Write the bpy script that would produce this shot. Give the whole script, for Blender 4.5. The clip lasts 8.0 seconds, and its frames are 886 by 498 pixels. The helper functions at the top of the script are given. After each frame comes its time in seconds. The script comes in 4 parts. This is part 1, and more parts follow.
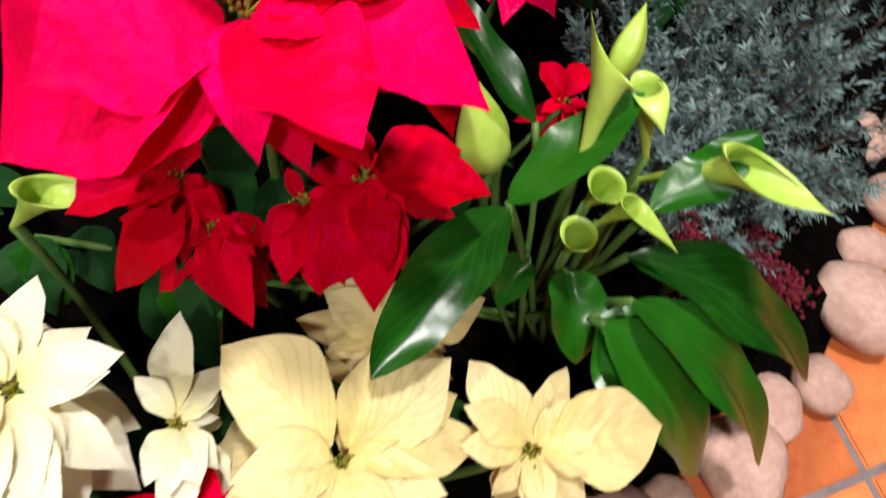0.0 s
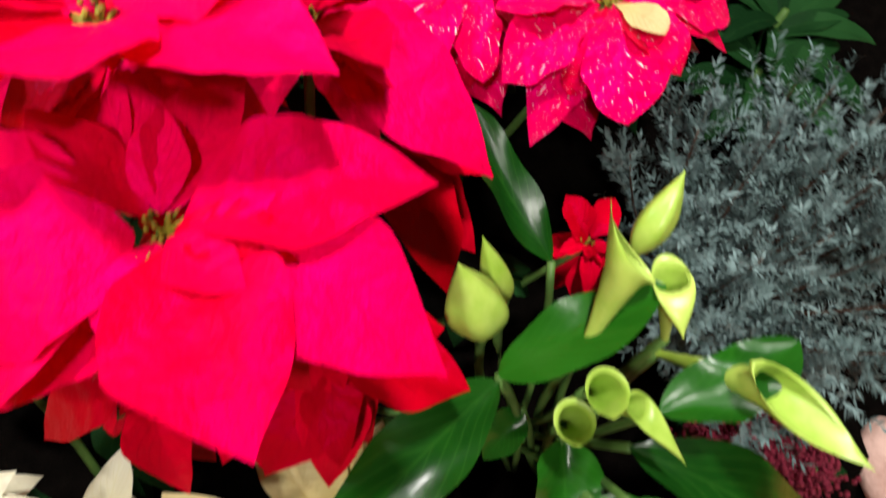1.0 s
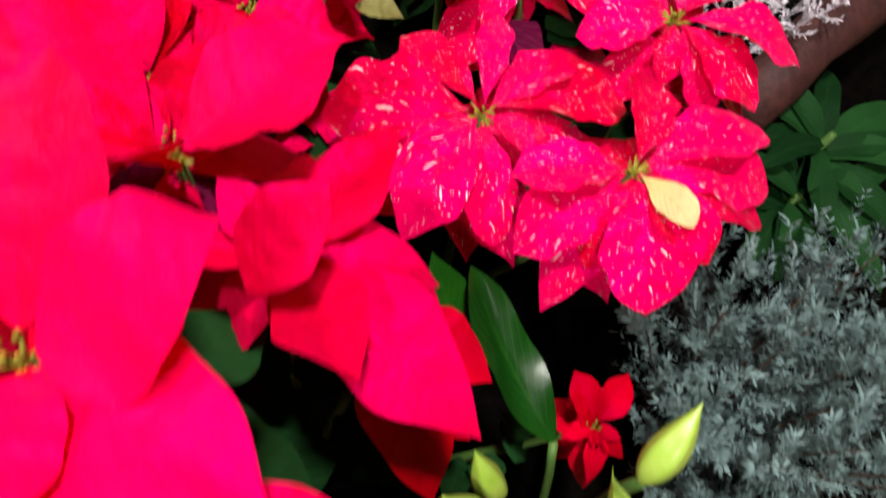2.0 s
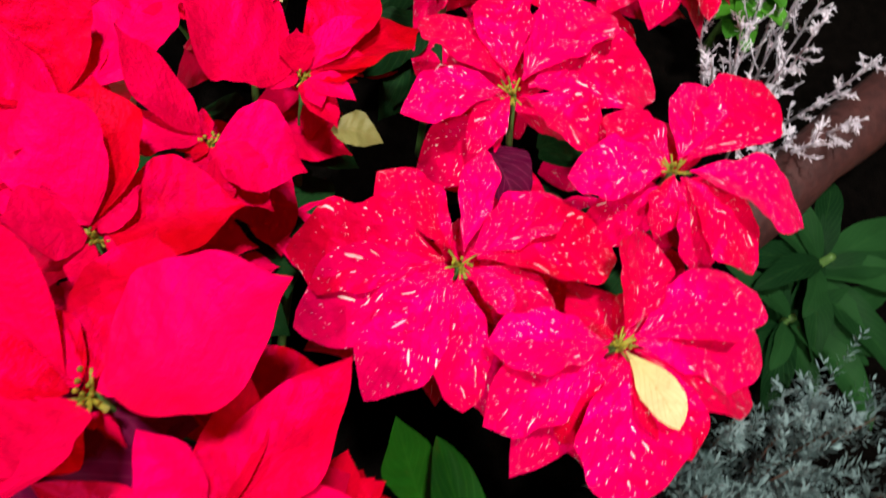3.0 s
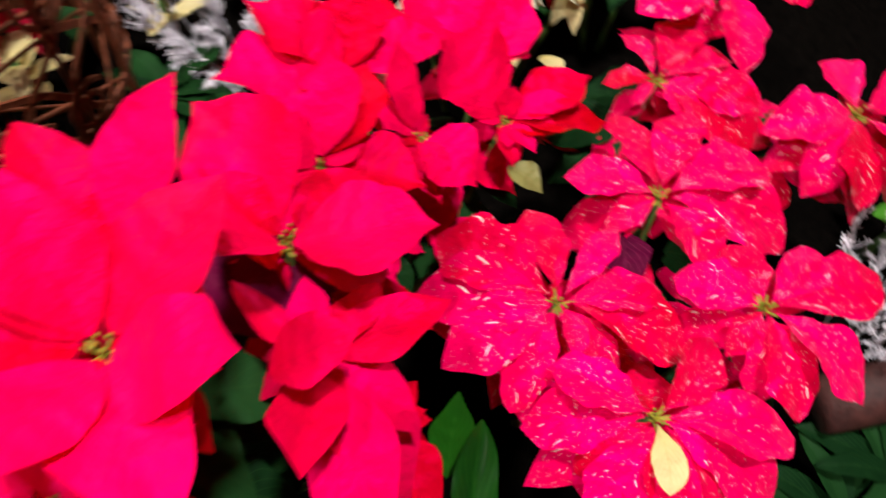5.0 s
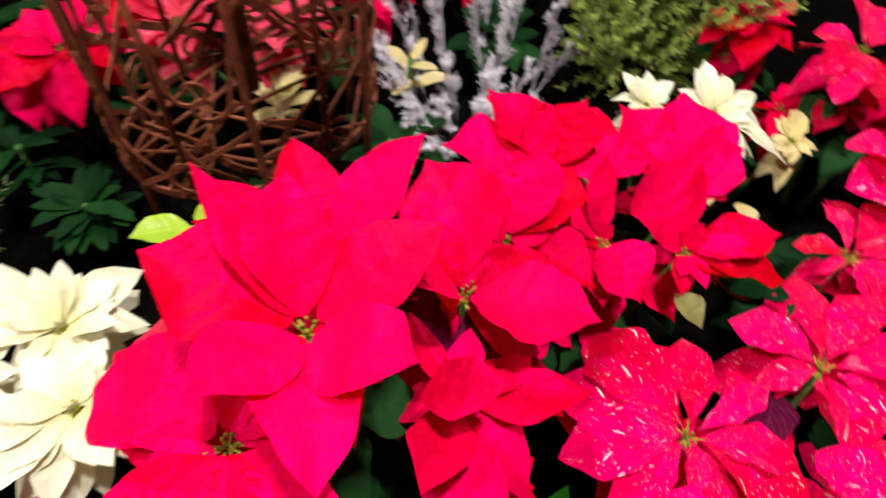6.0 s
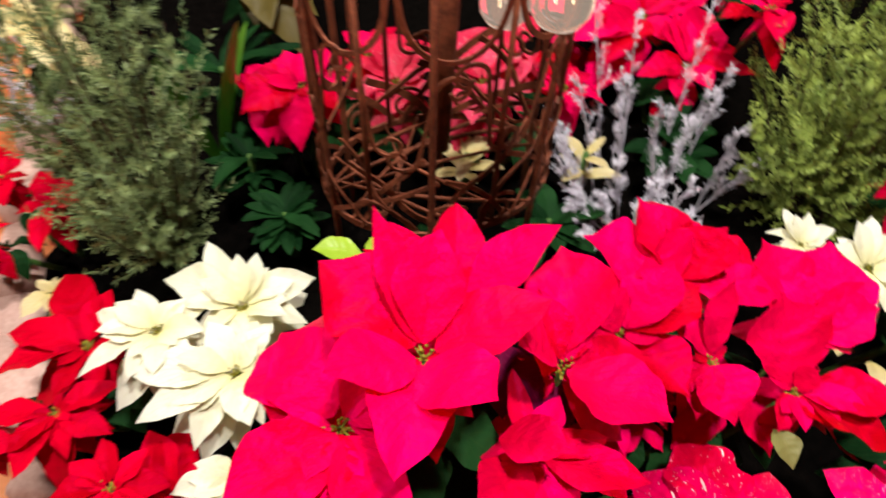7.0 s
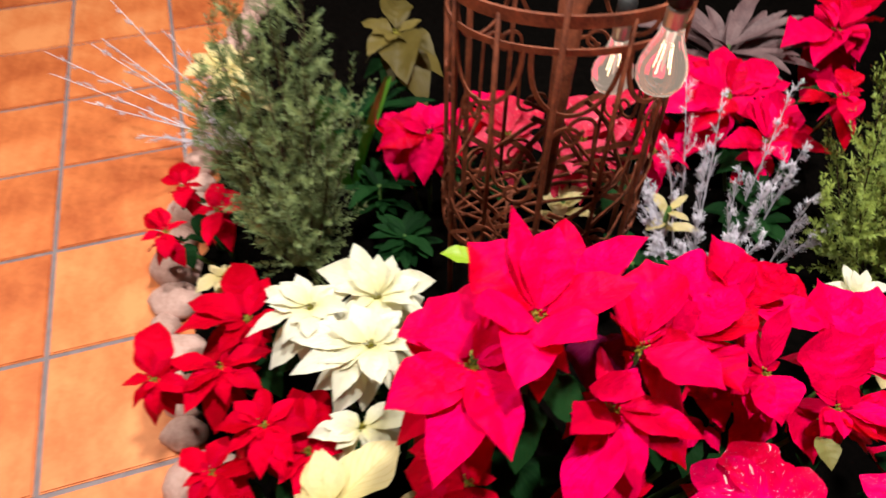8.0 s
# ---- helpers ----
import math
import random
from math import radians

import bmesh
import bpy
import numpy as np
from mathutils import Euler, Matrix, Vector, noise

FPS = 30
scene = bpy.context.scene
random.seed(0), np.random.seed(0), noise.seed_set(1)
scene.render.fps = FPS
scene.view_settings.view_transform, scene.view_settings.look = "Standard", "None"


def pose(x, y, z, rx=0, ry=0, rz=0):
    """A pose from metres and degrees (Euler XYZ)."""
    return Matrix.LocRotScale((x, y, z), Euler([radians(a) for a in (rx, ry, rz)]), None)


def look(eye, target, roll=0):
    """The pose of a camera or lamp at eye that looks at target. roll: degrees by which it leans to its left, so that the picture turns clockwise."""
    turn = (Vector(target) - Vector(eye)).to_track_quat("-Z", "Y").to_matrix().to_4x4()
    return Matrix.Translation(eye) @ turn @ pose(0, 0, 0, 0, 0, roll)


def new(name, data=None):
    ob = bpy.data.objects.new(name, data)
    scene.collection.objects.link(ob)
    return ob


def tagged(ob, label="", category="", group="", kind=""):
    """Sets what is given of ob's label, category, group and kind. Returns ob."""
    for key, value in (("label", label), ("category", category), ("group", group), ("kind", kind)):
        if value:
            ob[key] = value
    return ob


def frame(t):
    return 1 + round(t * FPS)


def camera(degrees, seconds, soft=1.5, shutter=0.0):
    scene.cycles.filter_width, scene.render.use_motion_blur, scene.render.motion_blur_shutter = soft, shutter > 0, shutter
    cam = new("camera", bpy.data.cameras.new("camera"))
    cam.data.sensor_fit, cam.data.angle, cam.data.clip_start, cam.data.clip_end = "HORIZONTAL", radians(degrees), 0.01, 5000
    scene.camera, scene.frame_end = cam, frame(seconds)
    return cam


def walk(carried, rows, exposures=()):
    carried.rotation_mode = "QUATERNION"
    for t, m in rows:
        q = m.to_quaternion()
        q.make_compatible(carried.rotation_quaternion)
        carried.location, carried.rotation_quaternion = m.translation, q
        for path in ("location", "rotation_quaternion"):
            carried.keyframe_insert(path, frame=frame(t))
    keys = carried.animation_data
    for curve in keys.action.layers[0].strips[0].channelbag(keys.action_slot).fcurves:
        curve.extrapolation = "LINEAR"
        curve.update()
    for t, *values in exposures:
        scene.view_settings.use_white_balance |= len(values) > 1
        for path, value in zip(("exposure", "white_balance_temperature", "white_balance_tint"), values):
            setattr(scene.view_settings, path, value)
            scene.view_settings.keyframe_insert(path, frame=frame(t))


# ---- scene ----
cam = camera(65.3, 8.0, shutter=0.7)
PATH = [
    (0, (0.231, 0.271, 0.847), (0.946, -0.18, -0.965), 14.1),
    (0.5, (0.285, 0.225, 0.839), (1.023, -0.164, -0.978), 14.1),
    (1, (0.351, 0.189, 0.843), (1.102, -0.128, -0.983), 12.7),
    (1.5, (0.417, 0.171, 0.852), (1.18, -0.101, -0.976), 12.0),
    (2, (0.49, 0.147, 0.863), (1.249, -0.093, -0.972), 11.9),
    (2.2, (0.526, 0.143, 0.872), (1.239, -0.102, -0.98), 13.5),
    (3.3, (0.633, 0.118, 0.871), (1.39, -0.144, -0.961), 19.2),
    (3.5, (0.636, 0.117, 0.875), (1.403, -0.104, -0.959), 18.1),
    (4, (0.629, 0.09, 0.9), (1.421, -0.026, -0.933), 16.4),
    (4.2, (0.624, 0.08, 0.912), (1.423, 0.003, -0.92), 16.0),
    (5.3, (0.488, 0.102, 0.985), (1.395, 0.429, -0.767), 11.6),
    (5.5, (0.483, 0.102, 0.991), (1.391, 0.536, -0.737), 10.1),
    (6, (0.474, 0.095, 1.013), (1.302, 0.762, -0.681), 7.2),
    (6.5, (0.464, 0.067, 1.059), (1.163, 0.938, -0.6), 4.6),
    (7, (0.457, 0.037, 1.096), (1.007, 1.096, -0.51), 2.2),
    (7.5, (0.419, -0.021, 1.146), (0.863, 1.147, -0.416), 1.1),
    (8, (0.335, -0.112, 1.2), (0.749, 1.162, -0.285), 0.5),
]
walk(cam, [(t, look(eye, target, roll)) for t, eye, target, roll in PATH])

# ---- light: unseen lamps set below an added hall ceiling ----
world = bpy.data.worlds.new("hall_air")
scene.world = world
world.use_nodes = True
world.node_tree.nodes["Background"].inputs[0].default_value = (1.0, 0.96, 0.9, 1)
world.node_tree.nodes["Background"].inputs[1].default_value = 0.004
scene.view_settings.exposure = -0.27


def lamp(name, at, target, power, size, colour):
    data = bpy.data.lights.new(name, "AREA")
    data.shape, data.size, data.energy, data.color = "DISK", size, power, colour
    ob = new(name, data)
    ob.matrix_world = look(at, target)
    return ob


lamp("unseen_overhead_light", (0.85, 0.05, 3.25), (0.5, 0.3, 0.3), 126, 0.25, (1.0, 0.97, 0.93))
# unseen fill lamp, added on the floor side to lift the nearer heads
lamp("unseen_overhead_light", (-0.9, 1.0, 3.25), (0.5, 0.4, 0.3), 85, 0.25, (1.0, 0.95, 0.88))
# unseen lamp, added to brighten the back of the bed
lamp("unseen_overhead_light", (1.3, 2.4, 3.25), (1.0, 1.0, 0.3), 72, 0.25, (1.0, 0.95, 0.88))


# ---- materials ----
def material(name):
    m = bpy.data.materials.new(name)
    m.use_nodes = True
    return m, m.node_tree, m.node_tree.nodes["Principled BSDF"]


def link(t, a, b):
    t.links.new(a, b)


def ramp(t, fac, stops):
    n = t.nodes.new("ShaderNodeValToRGB")
    e = n.color_ramp.elements
    while len(e) < len(stops):
        e.new(0.5)
    for k, (p, c) in zip(e, stops):
        k.position, k.color = p, (*c, 1)
    link(t, fac, n.inputs[0])
    return n.outputs[0]


def noise_tex(t, scale, detail=4, coord="Object", stretch=None, rough=0.55):
    c = t.nodes.new("ShaderNodeTexCoord")
    n = t.nodes.new("ShaderNodeTexNoise")
    n.inputs["Scale"].default_value, n.inputs["Detail"].default_value, n.inputs["Roughness"].default_value = scale, detail, rough
    src = c.outputs[coord]
    if stretch:
        mp = t.nodes.new("ShaderNodeMapping")
        mp.inputs["Scale"].default_value = stretch
        link(t, src, mp.inputs[0])
        src = mp.outputs[0]
    link(t, src, n.inputs["Vector"])
    return n.outputs["Fac"]


def mix(t, fac, a, b, mode="MIX"):
    n = t.nodes.new("ShaderNodeMix")
    n.data_type, n.blend_type = "RGBA", mode
    for sock, v in ((n.inputs[0], fac), (n.inputs[6], a), (n.inputs[7], b)):
        if isinstance(v, (int, float)):
            sock.default_value = v
        elif isinstance(v, tuple):
            sock.default_value = (*v, 1)
        else:
            link(t, v, sock)
    return n.outputs[2]


def bump(t, b, height, strength, distance):
    n = t.nodes.new("ShaderNodeBump")
    n.inputs["Strength"].default_value, n.inputs["Distance"].default_value = strength, distance
    link(t, height, n.inputs["Height"])
    link(t, n.outputs[0], b.inputs["Normal"])


def maths(t, op, a, b=0.0):
    n = t.nodes.new("ShaderNodeMath")
    n.operation = op
    for sock, v in zip(n.inputs, (a, b)):
        if isinstance(v, (int, float)):
            sock.default_value = v
        else:
            link(t, v, sock)
    return n.outputs[0]


def veins(t, spacing, slant):
    """Height of side veins and midrib from a blade's UV: u across (-1..1 as 0..1), v along."""
    c = t.nodes.new("ShaderNodeTexCoord")
    s = t.nodes.new("ShaderNodeSeparateXYZ")
    link(t, c.outputs["UV"], s.inputs[0])
    across = maths(t, "ABSOLUTE", maths(t, "SUBTRACT", s.outputs[0], 0.5))
    run = maths(t, "SUBTRACT", s.outputs[1], maths(t, "MULTIPLY", across, slant))
    wig = maths(t, "MULTIPLY", noise_tex(t, 40, 2), 0.05)
    saw = maths(t, "PINGPONG", maths(t, "ADD", run, wig), spacing / 2)
    side = maths(t, "LESS_THAN", saw, spacing * 0.07)
    mid = maths(t, "LESS_THAN", across, 0.018)
    return maths(t, "MAXIMUM", side, mid), mid


def speckle(t, chance):
    """Mask of fine pale flecks and a few longer dashes that run along the side veins of a blade."""
    c = t.nodes.new("ShaderNodeTexCoord")
    s = t.nodes.new("ShaderNodeSeparateXYZ")
    link(t, c.outputs["UV"], s.inputs[0])
    across = maths(t, "ABSOLUTE", maths(t, "SUBTRACT", s.outputs[0], 0.5))
    run = maths(t, "SUBTRACT", s.outputs[1], maths(t, "MULTIPLY", across, 0.9))
    shift = maths(t, "MULTIPLY", chance, 91.0)
    masks = []
    for su, sv, power, reach in ((26, 50, 15.0, 0.4), (9, 30, 30.0, 0.55), (44, 66, 13.0, 0.38)):
        at = t.nodes.new("ShaderNodeCombineXYZ")
        link(t, maths(t, "MULTIPLY", s.outputs[0], su), at.inputs[0])
        link(t, maths(t, "MULTIPLY", run, sv), at.inputs[1])
        link(t, maths(t, "FLOOR", maths(t, "ADD", shift, su)), at.inputs[2])
        cell = t.nodes.new("ShaderNodeTexVoronoi")
        cell.inputs["Scale"].default_value = 1.0
        link(t, at.outputs[0], cell.inputs["Vector"])
        tone = t.nodes.new("ShaderNodeSeparateColor")
        link(t, cell.outputs["Color"], tone.inputs[0])
        size = maths(t, "MULTIPLY", maths(t, "POWER", tone.outputs[0], power), reach)
        masks.append(maths(t, "LESS_THAN", cell.outputs["Distance"], size))
    return maths(t, "MULTIPLY", maths(t, "MAXIMUM", maths(t, "MAXIMUM", masks[0], masks[1]), masks[2]), 0.85)


def blade_material(name, dark, light, vein, rough, translucent, spots=None, vein_mix=0.35, coat=0.0, spec=0.3, relief=0.35, edge=None, tint=None, glow=None):
    m, t, b = material(name)
    info = t.nodes.new("ShaderNodeObjectInfo")
    n = noise_tex(t, 18, 4)
    f = maths(t, "ADD", maths(t, "MULTIPLY", n, 0.55), maths(t, "MULTIPLY", info.outputs["Random"], 0.5))
    col = ramp(t, f, [(0.3, dark), (0.72, light)])
    v, mid = veins(t, 0.13, 0.9)
    col = mix(t, maths(t, "MULTIPLY", v, vein_mix), col, vein)
    if edge:
        c = t.nodes.new("ShaderNodeTexCoord")
        s = t.nodes.new("ShaderNodeSeparateXYZ")
        link(t, c.outputs["UV"], s.inputs[0])
        along = maths(t, "SUBTRACT", 1.0, s.outputs[1])
        f2 = maths(t, "MULTIPLY", maths(t, "POWER", along, 2.2), maths(t, "ADD", 0.35, n))
        col = mix(t, f2, col, edge)
    if spots:
        col = mix(t, speckle(t, info.outputs["Random"]), col, spots)
    link(t, col, b.inputs["Base Color"])
    b.inputs["Roughness"].default_value = rough
    b.inputs["Specular IOR Level"].default_value = spec
    b.inputs["Coat Weight"].default_value = coat
    if tint:
        b.inputs["Specular Tint"].default_value = (*tint, 1)
    b.inputs["Coat Roughness"].default_value = 0.25
    h = maths(t, "ADD", maths(t, "MULTIPLY", v, -0.6), maths(t, "MULTIPLY", noise_tex(t, 90, 3), 0.6))
    bump(t, b, h, relief, 0.004)
    tr = t.nodes.new("ShaderNodeBsdfTranslucent")
    if glow:
        tr.inputs[0].default_value = (*glow, 1)
    else:
        link(t, col, tr.inputs[0])
    sh = t.nodes.new("ShaderNodeMixShader")
    sh.inputs[0].default_value = translucent
    link(t, b.outputs[0], sh.inputs[1])
    link(t, tr.outputs[0], sh.inputs[2])
    link(t, sh.outputs[0], t.nodes["Material Output"].inputs[0])
    return m


RED = blade_material("red_bract", (0.55, 0.0, 0.002), (0.9, 0.0, 0.078), (0.42, 0.0, 0.01), 0.52, 0.14, spec=0.7, tint=(1.0, 0.0, 0.42), glow=(0.75, 0.0, 0.01), relief=1.0, vein_mix=0.12)
SPECK = blade_material("speckled_bract", (0.62, 0.0, 0.022), (0.9, 0.0, 0.1), (0.42, 0.0, 0.02), 0.42, 0.14, spec=0.65, tint=(1.0, 0.0, 0.42), glow=(0.75, 0.0, 0.015), relief=1.0, vein_mix=0.12, spots=(0.95, 0.74, 0.76))
PINK = blade_material("pink_bract", (0.7, 0.004, 0.05), (0.85, 0.05, 0.13), (0.7, 0.1, 0.12), 0.5, 0.22, spots=(0.9, 0.6, 0.5))
# small plants' own deep red; also paints shade on the lower red_a heads
DEEP = blade_material("deep_red_and_shaded_bract", (0.4, 0.0, 0.004), (0.74, 0.0, 0.02), (0.3, 0.0, 0.01), 0.5, 0.12, spec=0.3, tint=(1.0, 0.0, 0.3), glow=(0.6, 0.0, 0.01), relief=0.8, vein_mix=0.15)
WHITE = blade_material("white_bract", (0.8, 0.77, 0.58), (0.88, 0.86, 0.72), (0.76, 0.72, 0.44), 0.5, 0.25, edge=(0.8, 0.74, 0.3), relief=0.6)
CREAM = blade_material("cream_bract", (0.72, 0.58, 0.27), (0.8, 0.68, 0.38), (0.66, 0.5, 0.2), 0.5, 0.2, vein_mix=0.5, edge=(0.75, 0.62, 0.2), relief=0.9)
# pale yellow bracts, their colour darkened to stand for the bush's shade
YELLOW_SHADED = blade_material("shaded_yellow_bract", (0.1, 0.075, 0.016), (0.2, 0.15, 0.035), (0.14, 0.1, 0.03), 0.5, 0.25)
GREEN = blade_material("green_leaf", (0.004, 0.022, 0.006), (0.013, 0.055, 0.014), (0.02, 0.07, 0.016), 0.55, 0.1, spec=0.04)
GLOSSY = blade_material("glossy_green_leaf", (0.004, 0.042, 0.003), (0.015, 0.115, 0.006), (0.06, 0.22, 0.025), 0.3, 0.06, coat=0.1, spec=0.35, relief=0.12, vein_mix=0.12)
LEAF_BRIGHT = blade_material("bright_green_leaf", (0.03, 0.15, 0.01), (0.08, 0.3, 0.02), (0.12, 0.35, 0.05), 0.4, 0.15)
LIME = blade_material("lime_leaf", (0.3, 0.5, 0.03), (0.45, 0.62, 0.05), (0.5, 0.65, 0.1), 0.35, 0.25)
DRYLEAF = blade_material("olive_leaf", (0.12, 0.12, 0.03), (0.22, 0.2, 0.06), (0.25, 0.2, 0.08), 0.55, 0.15)
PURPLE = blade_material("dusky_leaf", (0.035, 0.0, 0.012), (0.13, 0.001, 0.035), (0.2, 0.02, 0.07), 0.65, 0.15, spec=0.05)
BRACTS = {"red": RED, "deep": DEEP, "spk": SPECK, "pinkspk": PINK, "white": WHITE, "cream": CREAM, "yellow": YELLOW_SHADED}


def plain(name, a, b_, scale, rough, relief=0.3, dist=0.002, metal=0.0, fine=None, coord="Object", spec=0.4):
    m, t, b = material(name)
    n = noise_tex(t, scale, 6, coord)
    f = noise_tex(t, fine or scale * 7, 3, coord)
    g = maths(t, "ADD", maths(t, "MULTIPLY", n, 0.65), maths(t, "MULTIPLY", f, 0.35))
    link(t, ramp(t, g, [(0.32, a), (0.68, b_)]), b.inputs["Base Color"])
    b.inputs["Roughness"].default_value, b.inputs["Metallic"].default_value = rough, metal
    b.inputs["Specular IOR Level"].default_value = spec
    bump(t, b, g, relief, dist)
    return m


STEM = plain("green_stem", (0.04, 0.1, 0.02), (0.1, 0.2, 0.04), 30, 0.5)
BUD = plain("yellow_green_bud", (0.06, 0.09, 0.01), (0.42, 0.34, 0.03), 120, 0.5)
SPATHE = plain("green_white_spathe", (0.24, 0.42, 0.03), (0.48, 0.62, 0.13), 12, 0.35, 0.15)
# blacker than real soil: the deep shade between plants is in the colour
SOIL = plain("shade_darkened_soil", (0.001, 0.0008, 0.0006), (0.004, 0.003, 0.0025), 60, 1.0, 0.9, 0.01, spec=0.02)
STONE = plain("pinkish_stone", (0.46, 0.26, 0.21), (0.7, 0.47, 0.4), 14, 0.9, 0.6, 0.006, fine=110)
GROUT = plain("grey_grout", (0.16, 0.13, 0.14), (0.27, 0.22, 0.22), 40, 0.9, 0.5, 0.002)
BARK = plain("brown_bark", (0.03, 0.016, 0.01), (0.1, 0.05, 0.03), 30, 0.85, 0.8, 0.004)
# red-brown wood, darkened further so its colour carries the shade around it
LOG = plain("shaded_red_brown_log", (0.02, 0.005, 0.005), (0.075, 0.02, 0.017), 24, 0.7, 0.8, 0.006, fine=90)
NEEDLE = plain("green_conifer_needle", (0.04, 0.08, 0.024), (0.28, 0.34, 0.12), 25, 0.55, coord="Object")
NEEDLE_Y = plain("yellow_green_needle", (0.1, 0.17, 0.025), (0.4, 0.48, 0.09), 14, 0.55)
NEEDLE_B = plain("blue_grey_needle", (0.016, 0.038, 0.032), (0.23, 0.33, 0.33), 18, 0.65, spec=0.2)
SILVER = plain("silver_grey_twig", (0.56, 0.52, 0.6), (0.88, 0.83, 0.9), 40, 0.7)
MAROON = plain("maroon_floret", (0.09, 0.004, 0.014), (0.26, 0.012, 0.04), 120, 0.7, 0.8, 0.003)
RUST = plain("rusty_iron", (0.07, 0.017, 0.008), (0.32, 0.085, 0.036), 35, 0.62, 0.7, 0.002, metal=0.35, fine=200)
# for the unseen walls and ceiling, kept dark to hold down bounce light
PLASTER = plain("unseen_hall_plaster", (0.1, 0.09, 0.08), (0.14, 0.125, 0.11), 1.5, 0.9, fine=30)
AGAVE = plain("grey_brown_succulent", (0.08, 0.04, 0.044), (0.2, 0.12, 0.12), 18, 0.6, 0.5)
RUBBER = plain("black_cable", (0.01, 0.01, 0.01), (0.03, 0.03, 0.03), 40, 0.6)
CHROME = plain("steel_cap", (0.5, 0.48, 0.45), (0.65, 0.62, 0.58), 40, 0.3, 0.1, metal=0.9)


def tile_material():
    m, t, b = material("terracotta_tile")
    info = t.nodes.new("ShaderNodeObjectInfo")
    n1, n2, n3 = noise_tex(t, 5, 5), noise_tex(t, 60, 4), noise_tex(t, 16, 3, stretch=(1, 0.3, 1))
    g = maths(t, "ADD", maths(t, "ADD", maths(t, "MULTIPLY", n1, 0.5), maths(t, "MULTIPLY", n3, 0.3)), maths(t, "ADD", maths(t, "MULTIPLY", n2, 0.2), maths(t, "MULTIPLY", maths(t, "SUBTRACT", info.outputs["Random"], 0.5), 0.22)))
    link(t, ramp(t, g, [(0.32, (0.42, 0.085, 0.02)), (0.5, (0.66, 0.18, 0.05)), (0.68, (0.8, 0.29, 0.1))]), b.inputs["Base Color"])
    b.inputs["Roughness"].default_value = 0.55
    bump(t, b, n2, 0.3, 0.002)
    return m


TILE = tile_material()


def glass_material():
    m, t, b = material("self_lit_bulb_glass")
    b.inputs["Base Color"].default_value = (1, 0.97, 0.93, 1)
    b.inputs["Transmission Weight"].default_value, b.inputs["Roughness"].default_value, b.inputs["IOR"].default_value = 1.0, 0.02, 1.12
    # weak emission in the clear glass stands in for its glow and reflections
    b.inputs["Emission Color"].default_value, b.inputs["Emission Strength"].default_value = (1, 0.78, 0.62, 1), 0.2
    return m


def glow_material():
    m, t, b = material("led_filament")
    b.inputs["Emission Color"].default_value = (1, 0.72, 0.4, 1)
    b.inputs["Emission Strength"].default_value = 7
    return m


GLASS, GLOW = glass_material(), glow_material()


# ---- mesh helpers ----
def mesh_object(name, verts, faces, mat, parent=None, label="", uvs=None, smooth=True, at=None):
    me = bpy.data.meshes.new(name)
    me.from_pydata(verts, [], faces)
    me.materials.append(mat)
    if uvs is not None:
        layer = me.uv_layers.new(name="UVMap")
        idx = np.empty(len(me.loops), dtype=np.int32)
        me.loops.foreach_get("vertex_index", idx)
        layer.data.foreach_set("uv", np.asarray(uvs, dtype=np.float32)[idx].ravel())
    if smooth:
        me.polygons.foreach_set("use_smooth", [True] * len(me.polygons))
    me.update()
    ob = new(name, me)
    if parent:
        ob.parent = parent
    if at is not None:
        ob.location = at
    if label:
        ob["label"] = label
    return ob


def part(name, bm, mat, parent, label=""):
    me = bpy.data.meshes.new(name)
    bm.to_mesh(me)
    bm.free()
    me.materials.append(mat)
    me.polygons.foreach_set("use_smooth", [True] * len(me.polygons))
    ob = new(name, me)
    if parent:
        ob.parent = parent
    if label:
        ob["label"] = label
    return ob


def empty(name, at, label, category, group="", kind=""):
    ob = new(name)
    ob.empty_display_size = 0.05
    ob.location = at
    return tagged(ob, label, category, group, kind)


def tube(points, radii, sides=6):
    """Verts and faces of a tube along points."""
    pts = [Vector(p) for p in points]
    verts, faces = [], []
    ref = Vector((0.31, 0.17, 0.93))
    for i, p in enumerate(pts):
        d = (pts[min(i + 1, len(pts) - 1)] - pts[max(i - 1, 0)]).normalized()
        a = d.cross(ref)
        if a.length < 0.05:
            a = d.cross(Vector((1, 0, 0)))
        a.normalize()
        b = d.cross(a)
        r = radii[i] if isinstance(radii, (list, tuple)) else radii
        for k in range(sides):
            w = 2 * math.pi * k / sides
            verts.append(p + a * (r * math.cos(w)) + b * (r * math.sin(w)))
    for i in range(len(pts) - 1):
        for k in range(sides):
            k2 = (k + 1) % sides
            faces.append((i * sides + k, i * sides + k2, (i + 1) * sides + k2, (i + 1) * sides + k))
    faces.append(tuple(range(sides))[::-1])
    faces.append(tuple((len(pts) - 1) * sides + k for k in range(sides)))
    return verts, faces


def merge(pieces):
    verts, faces = [], []
    for v, f in pieces:
        n = len(verts)
        verts += list(v)
        faces += [tuple(i + n for i in q) for q in f]
    return verts, faces


def bezier(a, b, c, n=8):
    a, b, c = Vector(a), Vector(b), Vector(c)
    return [a * (1 - s) ** 2 + b * 2 * s * (1 - s) + c * s * s for s in (k / n for k in range(n + 1))]


